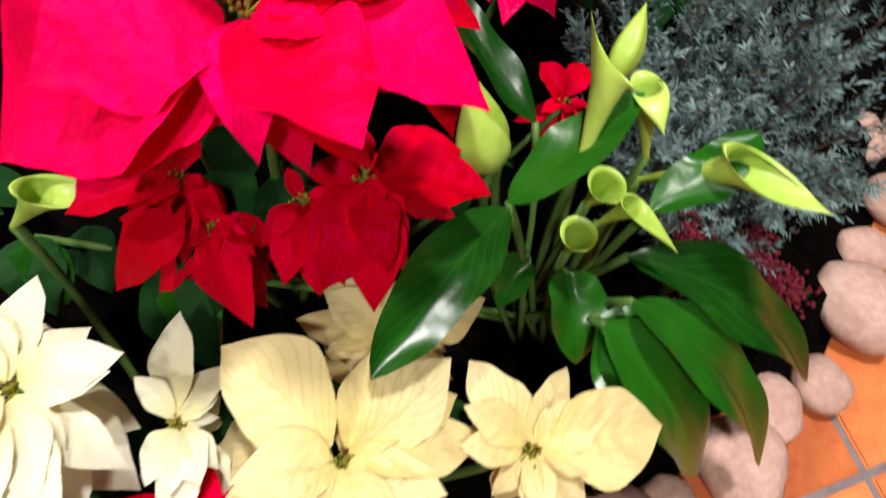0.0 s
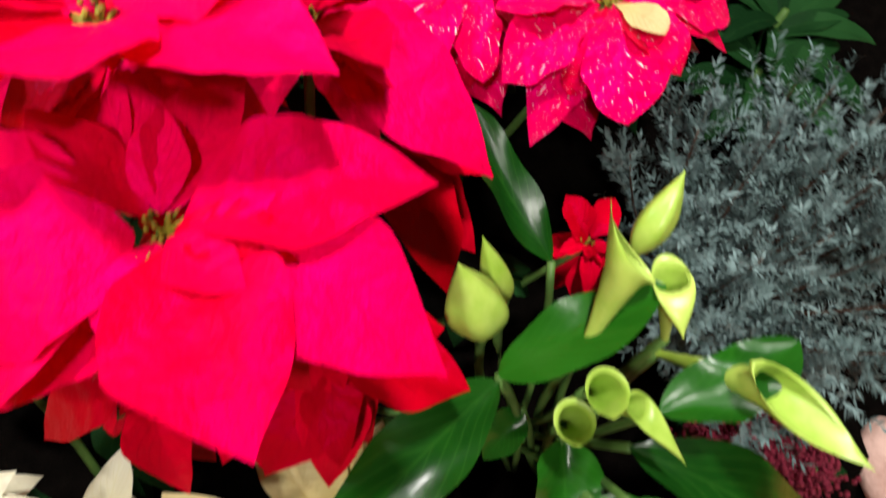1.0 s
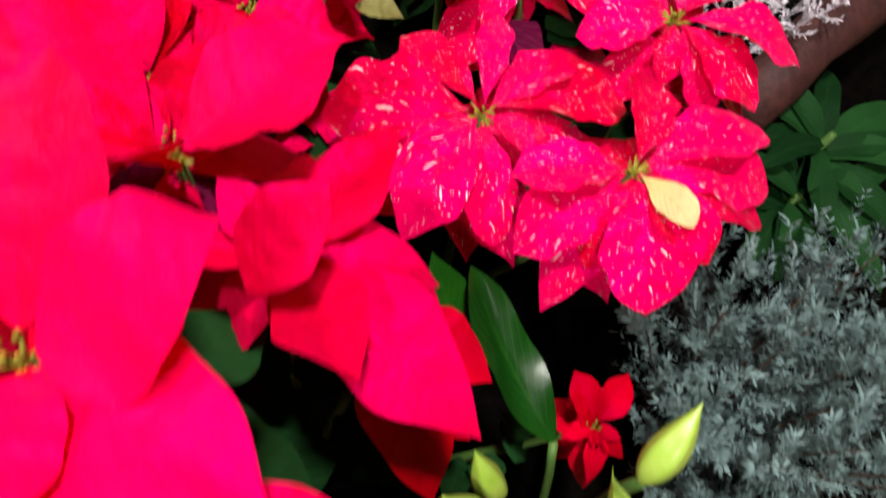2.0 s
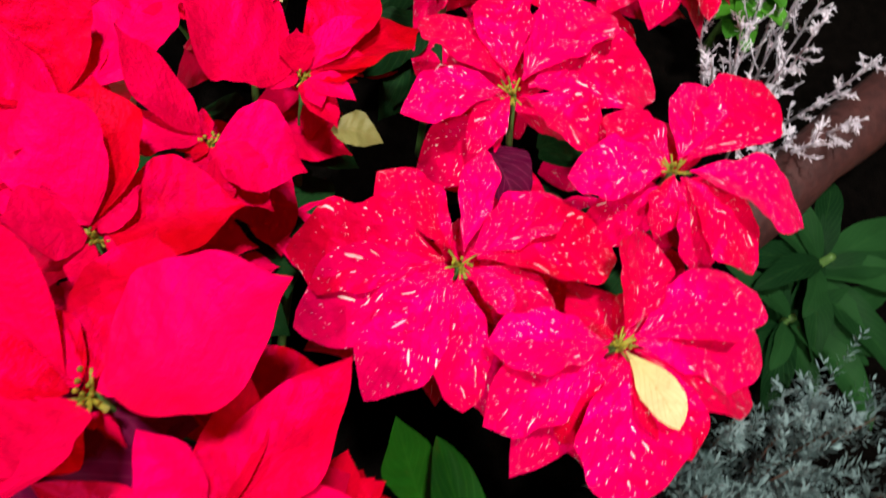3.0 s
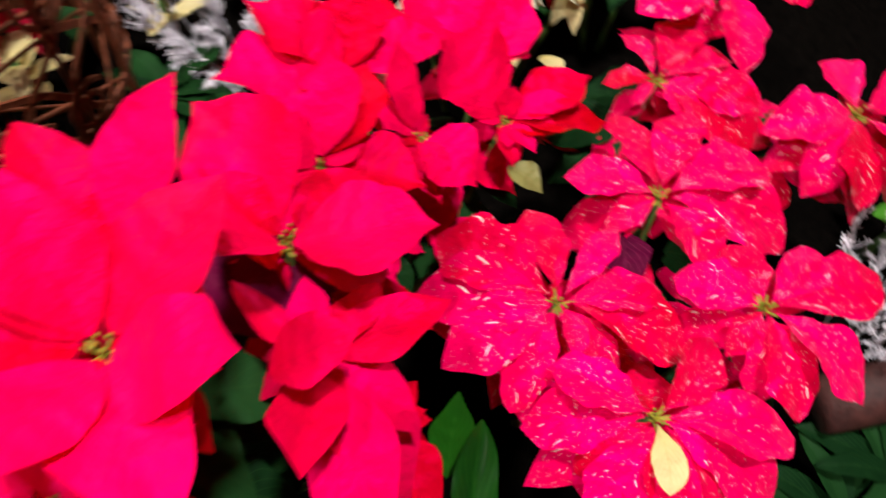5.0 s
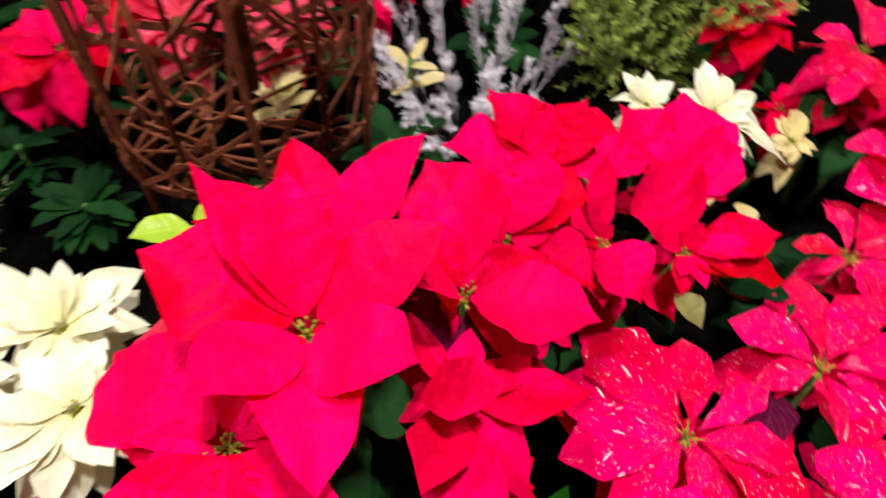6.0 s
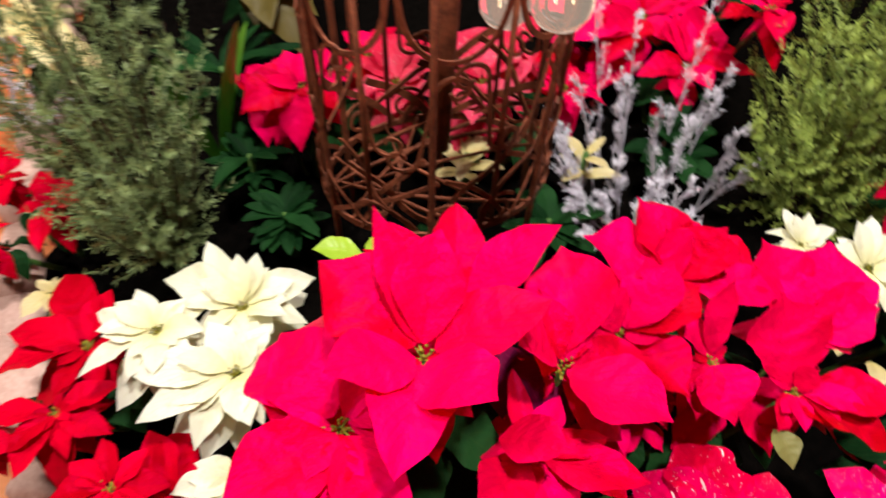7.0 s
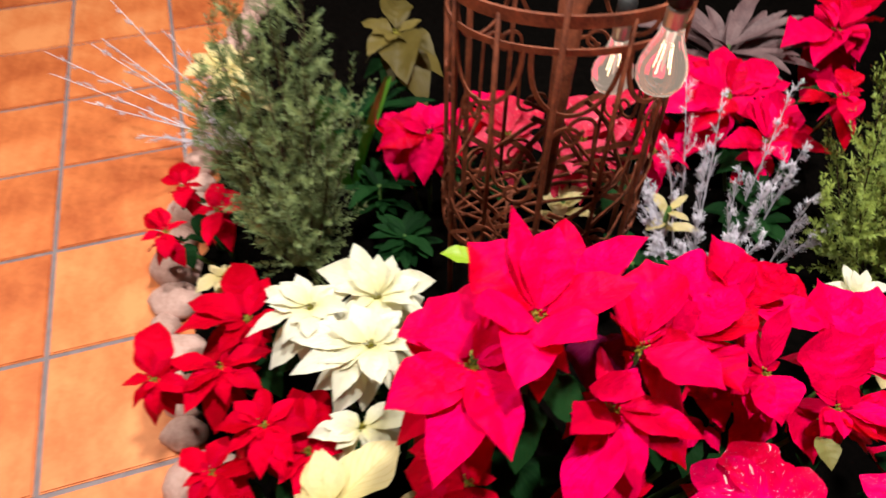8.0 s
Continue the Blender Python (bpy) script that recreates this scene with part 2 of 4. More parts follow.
def blade(az, reach, dz, width, rng, arch=0.16, fold=0.16, wave=0.05, start=0.06, shape="bract", twist=0.0, cup=0.0, jag=False, pleats=1.0):
    """A pointed leaf sheet from the origin to a tip at azimuth az (degrees), reach and dz away."""
    rows, cols = 22, 8
    a = radians(az)
    d, s = Vector((math.cos(a), math.sin(a), 0)), Vector((-math.sin(a), math.cos(a), 0))
    length = math.hypot(reach, dz)
    half = width * length / 2
    bend = rng.uniform(-0.05, 0.05)
    ph1, ph2, ph3 = (rng.uniform(0, 6.28) for _ in range(3))
    lob = rng.uniform(0.0, 0.09) if shape in ("bract", "ovate", "pointed") else 0.0
    teeth = rng.uniform(0.03, 0.09) if jag else 0.0
    verts, uvs = [], []
    for i in range(rows + 1):
        u = i / rows
        q = start + (1 - start) * u
        if shape == "bract":
            prof = (u ** 0.9) * (1 - u) ** 1.12 * 3.95
            prof = min(prof, 1.02) + lob * math.sin(u * 9 + ph1) * u * (1 - u) * 3
        elif shape == "ovate":
            w = min(1.0, u / 0.91)
            prof = (w ** 0.8) * (1 - w) ** 0.78 * 3.0 if w < 1 else 0.0
            prof = max(prof, 1.7 * (1 - u) if u > 0.78 else 0.0) + lob * math.sin(u * 9 + ph1) * u * (1 - u) * 3
        elif shape == "pointed":
            prof = min(1.0, (u ** 0.85) * (1 - u) ** 1.15 * 3.95) + lob * math.sin(u * 9 + ph1) * u * (1 - u) * 3
        elif shape == "necked":
            prof = min(1.02, (u ** 1.25) * (1 - u) ** 0.85 * 4.05)
        elif shape == "round":
            prof = (max(0.0, 1 - (2 * u - 1) ** 2)) ** 0.5
        elif shape == "lance":
            prof = min(1.0, (u ** 0.65) * (1 - u) ** 0.75 * 2.35)
        else:
            prof = math.sin(math.pi * u ** 0.8)
        prof += teeth * math.sin(u * 21 + ph2) * (1 if u > 0.25 else 0)
        prof = max(prof, 0.045 if u < 0.5 else 0.0)
        if i == rows:
            prof = 0.004
        z = dz * q * q * 0.55 + dz * q * 0.45 + arch * length * 4 * q * (1 - q) * 0.55
        side0 = bend * length * math.sin(math.pi * q)
        for j in range(cols + 1):
            v = 2 * j / cols - 1
            w = half * prof
            tilt = fold * abs(v) - cup * v * v
            ripple = wave * w * (math.sin(u * 11 + ph1 + 2.2 * v) * abs(v) + 0.6 * math.sin(u * 5 + ph2 + v * 3))
            pleat = pleats * 0.07 * half * prof * math.sin(u * 34 - abs(v) * 6 + ph3) * min(1.0, 3 * abs(v)) * (1 - abs(v) * 0.5)
            zz = z + w * tilt + ripple + pleat + twist * w * v
            p = d * (reach * q) + s * (side0 + w * v * (1 + 0.06 * math.sin(u * 13 + ph3 + v))) + Vector((0, 0, zz))
            verts.append(p)
            uvs.append((0.5 + v * 0.5, u))
    faces = [(i * (cols + 1) + j, i * (cols + 1) + j + 1, (i + 1) * (cols + 1) + j + 1, (i + 1) * (cols + 1) + j) for i in range(rows) for j in range(cols)]
    return verts, faces, uvs


def strap(points, centre, width, thick):
    """A flat bar along points, its broad face turned away from the upright axis through centre."""
    verts, faces = [], []
    pts = [Vector(p) for p in points]
    for i, p in enumerate(pts):
        d = (pts[min(i + 1, len(pts) - 1)] - pts[max(i - 1, 0)]).normalized()
        out = Vector((p.x - centre[0], p.y - centre[1], 0)).normalized()
        w = d.cross(out).normalized()
        for a, c in ((-1, -1), (1, -1), (1, 1), (-1, 1)):
            verts.append(p + w * (a * width / 2) + out * (c * thick / 2))
    for i in range(len(pts) - 1):
        for k in range(4):
            k2 = (k + 1) % 4
            faces.append((i * 4 + k, i * 4 + k2, i * 4 + 4 + k2, i * 4 + 4 + k))
    n = (len(pts) - 1) * 4
    faces += [(3, 2, 1, 0), (n, n + 1, n + 2, n + 3)]
    return verts, faces


def ball(p, r, squash=1.0, seg=6):
    verts, faces = [], []
    p = Vector(p)
    for i in range(5):
        th = math.pi * i / 4
        for k in range(seg):
            w = 2 * math.pi * k / seg
            verts.append(p + Vector((r * math.sin(th) * math.cos(w), r * math.sin(th) * math.sin(w), squash * r * math.cos(th))))
    for i in range(4):
        for k in range(seg):
            k2 = (k + 1) % seg
            faces.append((i * seg + k, (i + 1) * seg + k, (i + 1) * seg + k2, i * seg + k2))
    return verts, faces


# ---- the hall ----
SOIL_Z = 0.05


def slab(name, lo, hi, mat, label, category):
    bm = bmesh.new()
    bmesh.ops.create_cube(bm, size=1)
    for v in bm.verts:
        v.co = Vector([lo[k] if v.co[k] < 0 else hi[k] for k in range(3)])
    ob = part(name, bm, mat, None)
    for p in ob.data.polygons:
        p.use_smooth = False
    return tagged(ob, label, category, "", "structure")


floor = slab("floor", (-5, -5, -0.1), (6, 7, -0.005), GROUT, "terracotta tiled hall floor with grey grout joints", "floor")
# walls and ceiling are unseen, added to enclose the light
slab("wall_west", (-5.2, -5, -0.1), (-5, 7, 3.5), PLASTER, "unseen plain wall added to close the hall", "wall")
slab("wall_east", (6, -5, -0.1), (6.2, 7, 3.5), PLASTER, "unseen plain wall added to close the hall", "wall")
slab("wall_south", (-5.2, -5.2, -0.1), (6.2, -5, 3.5), PLASTER, "unseen plain wall added to close the hall", "wall")
slab("wall_north", (-5.2, 7, -0.1), (6.2, 7.2, 3.5), PLASTER, "unseen plain wall added to close the hall", "wall")
slab("ceiling", (-5.2, -5.2, 3.5), (6.2, 7.2, 3.6), PLASTER, "unseen plain ceiling added to close the hall", "ceiling")


def bed_soil():
    """Planting bed: a low mound of soil inside the stones, shade put into its colour."""
    verts, faces = [], []
    nx, ny = 60, 70
    x0, x1, y0, y1 = 0.1, 3.0, -1.2, 2.6
    for i in range(nx + 1):
        for j in range(ny + 1):
            x, y = x0 + (x1 - x0) * i / nx, y0 + (y1 - y0) * j / ny
            left = edge_x(y)
            x = max(x, left)
            z = SOIL_Z + 0.02 * noise.noise((x * 6, y * 6, 0)) + 0.008 * noise.noise((x * 31, y * 31, 3))
            if x <= left + 0.06:
                z = 0.0
            verts.append((x, y, z))
    for i in range(nx):
        for j in range(ny):
            a = i * (ny + 1) + j
            faces.append((a, a + ny + 1, a + ny + 2, a + 1))
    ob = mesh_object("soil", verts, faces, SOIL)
    return tagged(ob, "loose soil of the planting bed, blackened for shade", "soil", "", "stuff")


def edge_x(y):
    """The bed's border line of stones, bowed round the planting."""
    line = [(-1.2, 0.95), (-0.8, 0.62), (-0.51, 0.37), (-0.35, 0.245), (-0.15, 0.185), (0.2, 0.12), (0.56, 0.085), (0.87, 0.055), (0.95, 0.065), (1.35, 0.16), (1.7, 0.24), (2.0, 0.34), (2.6, 0.7)]
    return float(np.interp(y, [p[0] for p in line], [p[1] for p in line]))


bed_soil()


def border_stone(x, y, size, seed):
    rng = random.Random(seed)
    bm = bmesh.new()
    bmesh.ops.create_icosphere(bm, subdivisions=3, radius=1)
    sx, sy, sz = size * rng.uniform(0.85, 1.15), size * rng.uniform(0.9, 1.25), size * rng.uniform(0.62, 0.8)
    for v in bm.verts:
        n = noise.noise(v.co * 1.3 + Vector((seed * 3.1, 0, 0))) * 0.17 + noise.noise(v.co * 3.2 + Vector((0, seed, 0))) * 0.05
        v.co = v.co * (1 + n)
        v.co = Vector((v.co.x * sx, v.co.y * sy, max(v.co.z, -0.75) * sz))
    ob = part("border_stone", bm, STONE, None)
    ob.location = (x, y, sz * 0.72)
    ob.rotation_euler = (0, 0, rng.uniform(0, 6))
    return tagged(ob, "rounded pinkish stone edging the planting bed", "stone", "bed edging")


y, k = -0.95, 0
while y < 2.4:
    size = 0.045 + 0.012 * math.sin(k * 2.3)
    border_stone(edge_x(y) + 0.012 * math.sin(k * 4.1), y, size, k)
    if k % 3 == 1 and y < 0:
        border_stone(edge_x(y) + 0.1, y - 0.02, size * 0.8, k + 50)
    y += size * 1.9
    k += 1


# ---- poinsettias ----
PLANTS = {}
PLANT_LABELS = {
    "red_a": "tall poinsettia with large plain red bracts", "red_b": "red poinsettia with cupped upright bracts",
    "sp_a": "red poinsettia with white-speckled bracts", "sp_b": "red poinsettia with white-speckled bracts",
    "sp_c": "red poinsettia with white-speckled bracts", "white_a": "ivory white poinsettia beside the red ones",
    "cream_b": "small cream poinsettia among small red ones",
    "cream_a": "cream yellow poinsettia below the calla leaves", "small_a": "small red poinsettia by the edging stones",
    "small_b": "small red poinsettia by the edging stones", "small_c": "small red poinsettia by the edging stones",
    "far_a": "red poinsettia behind the iron cage", "far_b": "pink marbled poinsettia behind the iron cage",
    "far_c": "red poinsettia behind the silver bush", "far_d": "red poinsettia at the back of the bed",
    "far_g": "red poinsettias at the bed's far side",
    "far_e": "ivory white poinsettia behind the red ones", "far_f": "red poinsettia beside the green bush",
    "yel_b": "cream yellow poinsettia behind the conifer",
    "yel_a": "pale yellow poinsettia with the bush's shade painted in"}
PLANT_BASE = {}
head_seed = [0]


def flower_head(plant, kind, c, bracts):
    """One head: stem, bud cluster and bracts (azimuth, reach, drop, width) under its plant."""
    head_seed[0] += 1
    rng = random.Random(head_seed[0])
    if plant not in PLANTS:
        PLANTS[plant] = empty("poinsettia", (c[0], c[1], SOIL_Z), PLANT_LABELS[plant], "poinsettia", "poinsettias in the bed")
        PLANT_BASE[plant] = Vector((c[0], c[1], SOIL_Z))
    root, base = PLANTS[plant], PLANT_BASE[plant]
    rel = Vector(c) - base
    foot = Vector((rel.x * 0.35, rel.y * 0.35, 0))
    v, f = tube(bezier(foot, (rel.x * 0.8, rel.y * 0.8, rel.z * 0.5), rel - Vector((0, 0, 0.004))), [0.005] * 6 + [0.0035] * 3, 6)
    mesh_object("stem", v, f, STEM, root)
    size = max(b[1] for b in bracts)
    pieces = [ball((rng.gauss(0, 0.004), rng.gauss(0, 0.004), rng.uniform(0.0, 0.006)), min(0.02 * size, 0.0015), 1.3, 5) for _ in range(10)]
    for _ in range(8):
        a = rng.uniform(0, 6.28)
        pieces.append(tube([(0, 0, -0.004), (0.1 * size * math.cos(a), 0.1 * size * math.sin(a), 0.02 * size)], [0.0012, 0.0009], 4))
    v, f = merge(pieces)
    head = mesh_object("flower_head", v, f, BUD, root, at=rel)
    for az, reach, dz, width, *other in bracts:
        reach *= 1.15 if plant.startswith("small") else 1.0
        w = min(0.95, width * (1.05 if plant == "red_b" else 0.82 if kind == "white" or (plant == "red_a" and kind == "red") else 1.0))
        mat = BRACTS[other[0] if other else kind]
        form = "necked" if kind == "spk" else "ovate" if plant == "red_b" else "pointed" if kind == "red" and size > 0.07 else "bract"
        v, f, uv = blade(az, reach, dz, w, rng, start=0.09, shape=form, arch=rng.uniform(0.12, 0.22), fold=rng.uniform(0.12, 0.42), wave=rng.uniform(0.06, 0.14), twist=rng.uniform(-0.45, 0.45), jag=kind == "spk" and not other)
        mesh_object("bract", v, f, mat, head, uvs=uv)
    # short inner bracts and a lower ring of smaller, duller ones
    for k in range(6 if kind in ("white", "cream") or size < 0.085 else 0 if kind == "spk" else 3):
        az = rng.uniform(0, 360)
        v, f, uv = blade(az, size * rng.uniform(0.25, 0.42) * (1.5 if kind in ("white", "cream") else 1), size * 0.12, 0.5, rng, arch=0.15, start=0.12)
        mesh_object("bract", v, f, BRACTS[kind], head, uvs=uv)
    # a second, shorter storey of bracts between the outer ones
    for k in range(len(bracts)):
        if kind in ("white", "cream") or (kind == "red" and plant != "red_a" and size > 0.1 and k % 2):
            nxt = bracts[(k + 1) % len(bracts)]
            v, f, uv = blade(bracts[k][0] + rng.uniform(20, 40), 0.5 * (bracts[k][1] + nxt[1]) * rng.uniform(0.6, 0.85), bracts[k][2] + 0.1 * size, 0.45, rng, arch=0.2, fold=0.35, start=0.1, twist=rng.uniform(-0.5, 0.5))
            mesh_object("bract", v, f, BRACTS[kind], head, uvs=uv)
    for k in range(0, len(bracts), 2 if kind == "spk" else 1):
        az = bracts[k][0] + rng.uniform(15, 30)
        v, f, uv = blade(az, bracts[k][1] * (rng.uniform(0.55, 0.85) if kind == "red" else rng.uniform(0.7, 1.02)), -0.04 - 0.3 * size * rng.random(), 0.52, rng, arch=0.1)
        v = [p - Vector((0, 0, 0.022)) for p in v]
        mesh_object("bract", v, f, BRACTS[kind], head, uvs=uv)
    # a lower storey of bracts in the shade
    for k in range(4 if plant != "red_a" and kind in ("red", "spk") and rel.z > 0.3 else 0):
        az = 90 * k + rng.uniform(-25, 25)
        v2, f, uv = blade(az, size * rng.uniform(0.6, 0.95), -0.03 * rng.random(), 0.55, rng, arch=0.15, start=0.1, shape="ovate")
        drop = rel * rng.uniform(0.7, 0.82)
        mesh_object("bract", [p + drop - rel for p in v2], f, BRACTS[kind], head, uvs=uv)
    for k in range(5):
        az = rng.uniform(0, 360)
        drop = rel * rng.uniform(0.6, 0.8)
        v2, f, uv = blade(az, min(size, 0.12) * rng.uniform(0.6, 0.9), -0.04, 0.55, rng, arch=0.2, start=0.15)
        mesh_object("leaf", [p + drop for p in v2], f, GREEN, root, uvs=uv)


flower_head('red_a', 'red', (0.562, 0.265, 0.618), [(-79, 0.082, 0.067, 0.66), (-125, 0.107, 0.030, 0.66), (-171, 0.080, 0.063, 0.66), (116, 0.106, 0.034, 0.84), (-10, 0.100, 0.042, 0.76), (88, 0.100, 0.072, 0.32), (56, 0.085, 0.054, 0.66)])
flower_head('red_a', 'red', (0.626, 0.329, 0.55), [(65, 0.096, 0.039, 0.62), (-4, 0.094, 0.084, 0.50), (144, 0.085, 0.071, 0.62), (15, 0.120, 0.025, 0.45), (110, 0.090, 0.050, 0.35)])
flower_head('red_a', 'red', (0.487, 0.256, 0.577), [(-163, 0.106, 0.016, 0.80), (-125, 0.131, -0.022, 0.62), (-90, 0.116, 0.008, 0.58), (90, 0.145, -0.077, 0.80), (99, 0.104, -0.003, 0.80), (170, 0.070, -0.030, 0.60), (-30, 0.080, 0.000, 0.50), (40, 0.070, 0.020, 0.50)])
flower_head('red_a', 'red', (0.623, 0.184, 0.535), [(-155, 0.079, 0.047, 0.58), (-129, 0.076, -0.015, 0.55), (-40, 0.098, 0.006, 0.55), (-134, 0.129, -0.040, 0.52), (72, 0.081, 0.000, 0.35), (-95, 0.080, -0.030, 0.60), (-7, 0.077, -0.020, 0.50)])
# lower heads in deep red: the shade under the upper ones is in the colour
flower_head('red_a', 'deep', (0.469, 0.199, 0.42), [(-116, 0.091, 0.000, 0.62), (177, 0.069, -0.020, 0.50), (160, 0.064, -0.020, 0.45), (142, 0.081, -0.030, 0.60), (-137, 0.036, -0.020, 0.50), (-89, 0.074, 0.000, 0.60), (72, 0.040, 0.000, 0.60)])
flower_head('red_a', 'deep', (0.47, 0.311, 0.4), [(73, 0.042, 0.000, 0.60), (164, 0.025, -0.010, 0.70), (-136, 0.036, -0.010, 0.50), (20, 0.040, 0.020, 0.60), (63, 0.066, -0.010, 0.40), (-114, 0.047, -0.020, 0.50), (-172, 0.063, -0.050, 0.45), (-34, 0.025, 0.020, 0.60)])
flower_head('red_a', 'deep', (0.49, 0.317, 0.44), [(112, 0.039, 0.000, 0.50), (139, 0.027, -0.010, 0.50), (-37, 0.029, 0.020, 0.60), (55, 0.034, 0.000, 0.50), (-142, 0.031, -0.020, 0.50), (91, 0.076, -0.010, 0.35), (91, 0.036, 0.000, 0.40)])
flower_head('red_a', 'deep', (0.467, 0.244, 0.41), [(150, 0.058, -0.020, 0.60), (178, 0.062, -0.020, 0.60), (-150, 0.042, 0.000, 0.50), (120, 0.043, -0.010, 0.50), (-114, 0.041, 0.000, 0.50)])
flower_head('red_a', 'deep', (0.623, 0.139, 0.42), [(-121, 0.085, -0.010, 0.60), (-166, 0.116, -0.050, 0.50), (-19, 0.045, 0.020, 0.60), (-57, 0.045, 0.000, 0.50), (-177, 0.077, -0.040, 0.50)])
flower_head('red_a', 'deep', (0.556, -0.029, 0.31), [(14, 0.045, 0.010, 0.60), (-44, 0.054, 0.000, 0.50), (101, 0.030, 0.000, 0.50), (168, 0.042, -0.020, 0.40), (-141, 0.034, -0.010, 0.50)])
flower_head('red_b', 'red', (0.682, 0.236, 0.55), [(-65, 0.099, 0.033, 0.70), (60, 0.120, 0.020, 0.60), (-10, 0.090, -0.020, 0.55), (150, 0.045, 0.070, 0.70)])
flower_head('red_b', 'red', (0.799, 0.278, 0.454), [(-78, 0.094, 0.006, 0.70), (1, 0.095, 0.036, 0.66), (46, 0.100, 0.021, 0.60), (20, 0.070, 0.070, 0.60), (-48, 0.040, 0.020, 0.50), (-93, 0.061, -0.030, 0.60), (107, 0.035, 0.050, 0.60)])
flower_head('red_b', 'red', (0.884, 0.22, 0.427), [(-105, 0.071, -0.011, 0.85), (-170, 0.059, -0.010, 0.60), (48, 0.064, 0.073, 0.32), (102, 0.066, 0.030, 0.50), (-136, 0.064, -0.020, 0.55), (80, 0.040, 0.020, 0.60)])
flower_head('red_b', 'red', (0.96, 0.157, 0.401), [(76, 0.088, 0.069, 0.85), (-79, 0.059, 0.009, 0.60), (-36, 0.105, 0.019, 0.50), (-59, 0.117, -0.011, 0.55), (8, 0.016, 0.040, 0.60), (-150, 0.055, 0.000, 0.50)])
flower_head('red_b', 'red', (0.898, 0.307, 0.45), [(91, 0.097, 0.050, 0.55), (136, 0.117, 0.040, 0.62), (13, 0.059, 0.060, 0.80), (-35, 0.115, 0.000, 0.50), (89, 0.046, 0.050, 0.70), (147, 0.057, 0.000, 0.60)])
flower_head('red_b', 'red', (1.006, 0.198, 0.42), [(44, 0.108, 0.050, 0.85), (-12, 0.071, 0.040, 0.70), (86, 0.112, 0.050, 0.65), (-35, 0.057, -0.010, 0.50)])
flower_head('red_b', 'red', (0.932, 0.339, 0.42), [(62, 0.147, -0.046, 0.50), (20, 0.058, 0.030, 0.60), (-51, 0.078, 0.050, 0.70), (84, 0.072, 0.030, 0.60), (-98, 0.053, -0.010, 0.60), (116, 0.079, -0.020, 0.60), (163, 0.052, 0.030, 0.50)])
flower_head('sp_a', 'spk', (0.802, 0.039, 0.391), [(40, 0.095, 0.010, 0.50), (-16, 0.096, 0.010, 0.32), (-58, 0.101, 0.000, 0.50), (-86, 0.132, -0.020, 0.50), (-120, 0.085, -0.020, 0.50), (179, 0.106, -0.030, 0.45), (142, 0.120, -0.030, 0.50), (126, 0.085, -0.010, 0.45), (79, 0.135, -0.030, 0.50), (104, 0.131, -0.050, 0.50), (-143, 0.056, 0.010, 0.40)])
flower_head('sp_a', 'spk', (0.732, -0.069, 0.406), [(-72, 0.128, -0.010, 0.50), (-97, 0.119, -0.020, 0.50), (-111, 0.117, -0.030, 0.45), (147, 0.074, -0.040, 0.55), (116, 0.110, -0.030, 0.50), (88, 0.098, 0.000, 0.50), (-21, 0.094, 0.000, 0.50), (43, 0.026, -0.020, 0.40), (-155, 0.090, 0.000, 0.50), (175, 0.110, -0.020, 0.62), (-165, 0.067, 0.032, 0.36, 'cream')])
flower_head('sp_b', 'spk', (0.869, -0.134, 0.415), [(-48, 0.128, 0.000, 0.55), (-114, 0.114, -0.010, 0.60), (-145, 0.100, -0.020, 0.50), (-163, 0.081, -0.040, 0.50), (87, 0.082, -0.020, 0.55), (34, 0.075, -0.020, 0.50), (-24, 0.090, 0.000, 0.50), (164, 0.049, -0.030, 0.50)])
flower_head('sp_b', 'spk', (0.955, -0.017, 0.392), [(3, 0.101, 0.020, 0.50), (46, 0.106, 0.000, 0.55), (99, 0.097, -0.010, 0.50), (138, 0.057, -0.030, 0.50), (-119, 0.096, -0.020, 0.50), (-80, 0.146, -0.030, 0.50), (-46, 0.129, 0.000, 0.55)])
flower_head('sp_c', 'spk', (1.09, 0.028, 0.401), [(114, 0.057, -0.010, 0.50), (153, 0.034, -0.020, 0.40), (-112, 0.056, -0.010, 0.55), (-92, 0.130, -0.030, 0.60), (-76, 0.119, 0.000, 0.50), (51, 0.073, 0.000, 0.50), (-7, 0.100, 0.000, 0.55), (-41, 0.098, 0.000, 0.50)])
flower_head('sp_c', 'spk', (1.136, -0.18, 0.42), [(-156, 0.096, -0.040, 0.60), (169, 0.094, -0.050, 0.50), (-123, 0.124, -0.020, 0.45), (-79, 0.136, -0.010, 0.50), (120, 0.095, -0.030, 0.60), (42, 0.073, 0.000, 0.55), (-40, 0.107, 0.000, 0.55)])
flower_head('sp_c', 'spk', (1.239, 0.0, 0.43), [(141, 0.123, 0.000, 0.60), (122, 0.125, 0.020, 0.60), (114, 0.056, 0.030, 0.60), (-9, 0.125, 0.000, 0.60), (-60, 0.116, 0.000, 0.60), (-146, 0.108, -0.030, 0.60)])
flower_head('white_a', 'white', (0.413, 0.465, 0.353), [(155, 0.124, -0.010, 0.55), (-179, 0.123, -0.020, 0.45), (-141, 0.092, -0.030, 0.50), (-82, 0.069, -0.020, 0.45), (-18, 0.083, 0.000, 0.50), (-3, 0.050, 0.020, 0.50), (113, 0.049, 0.020, 0.50)])
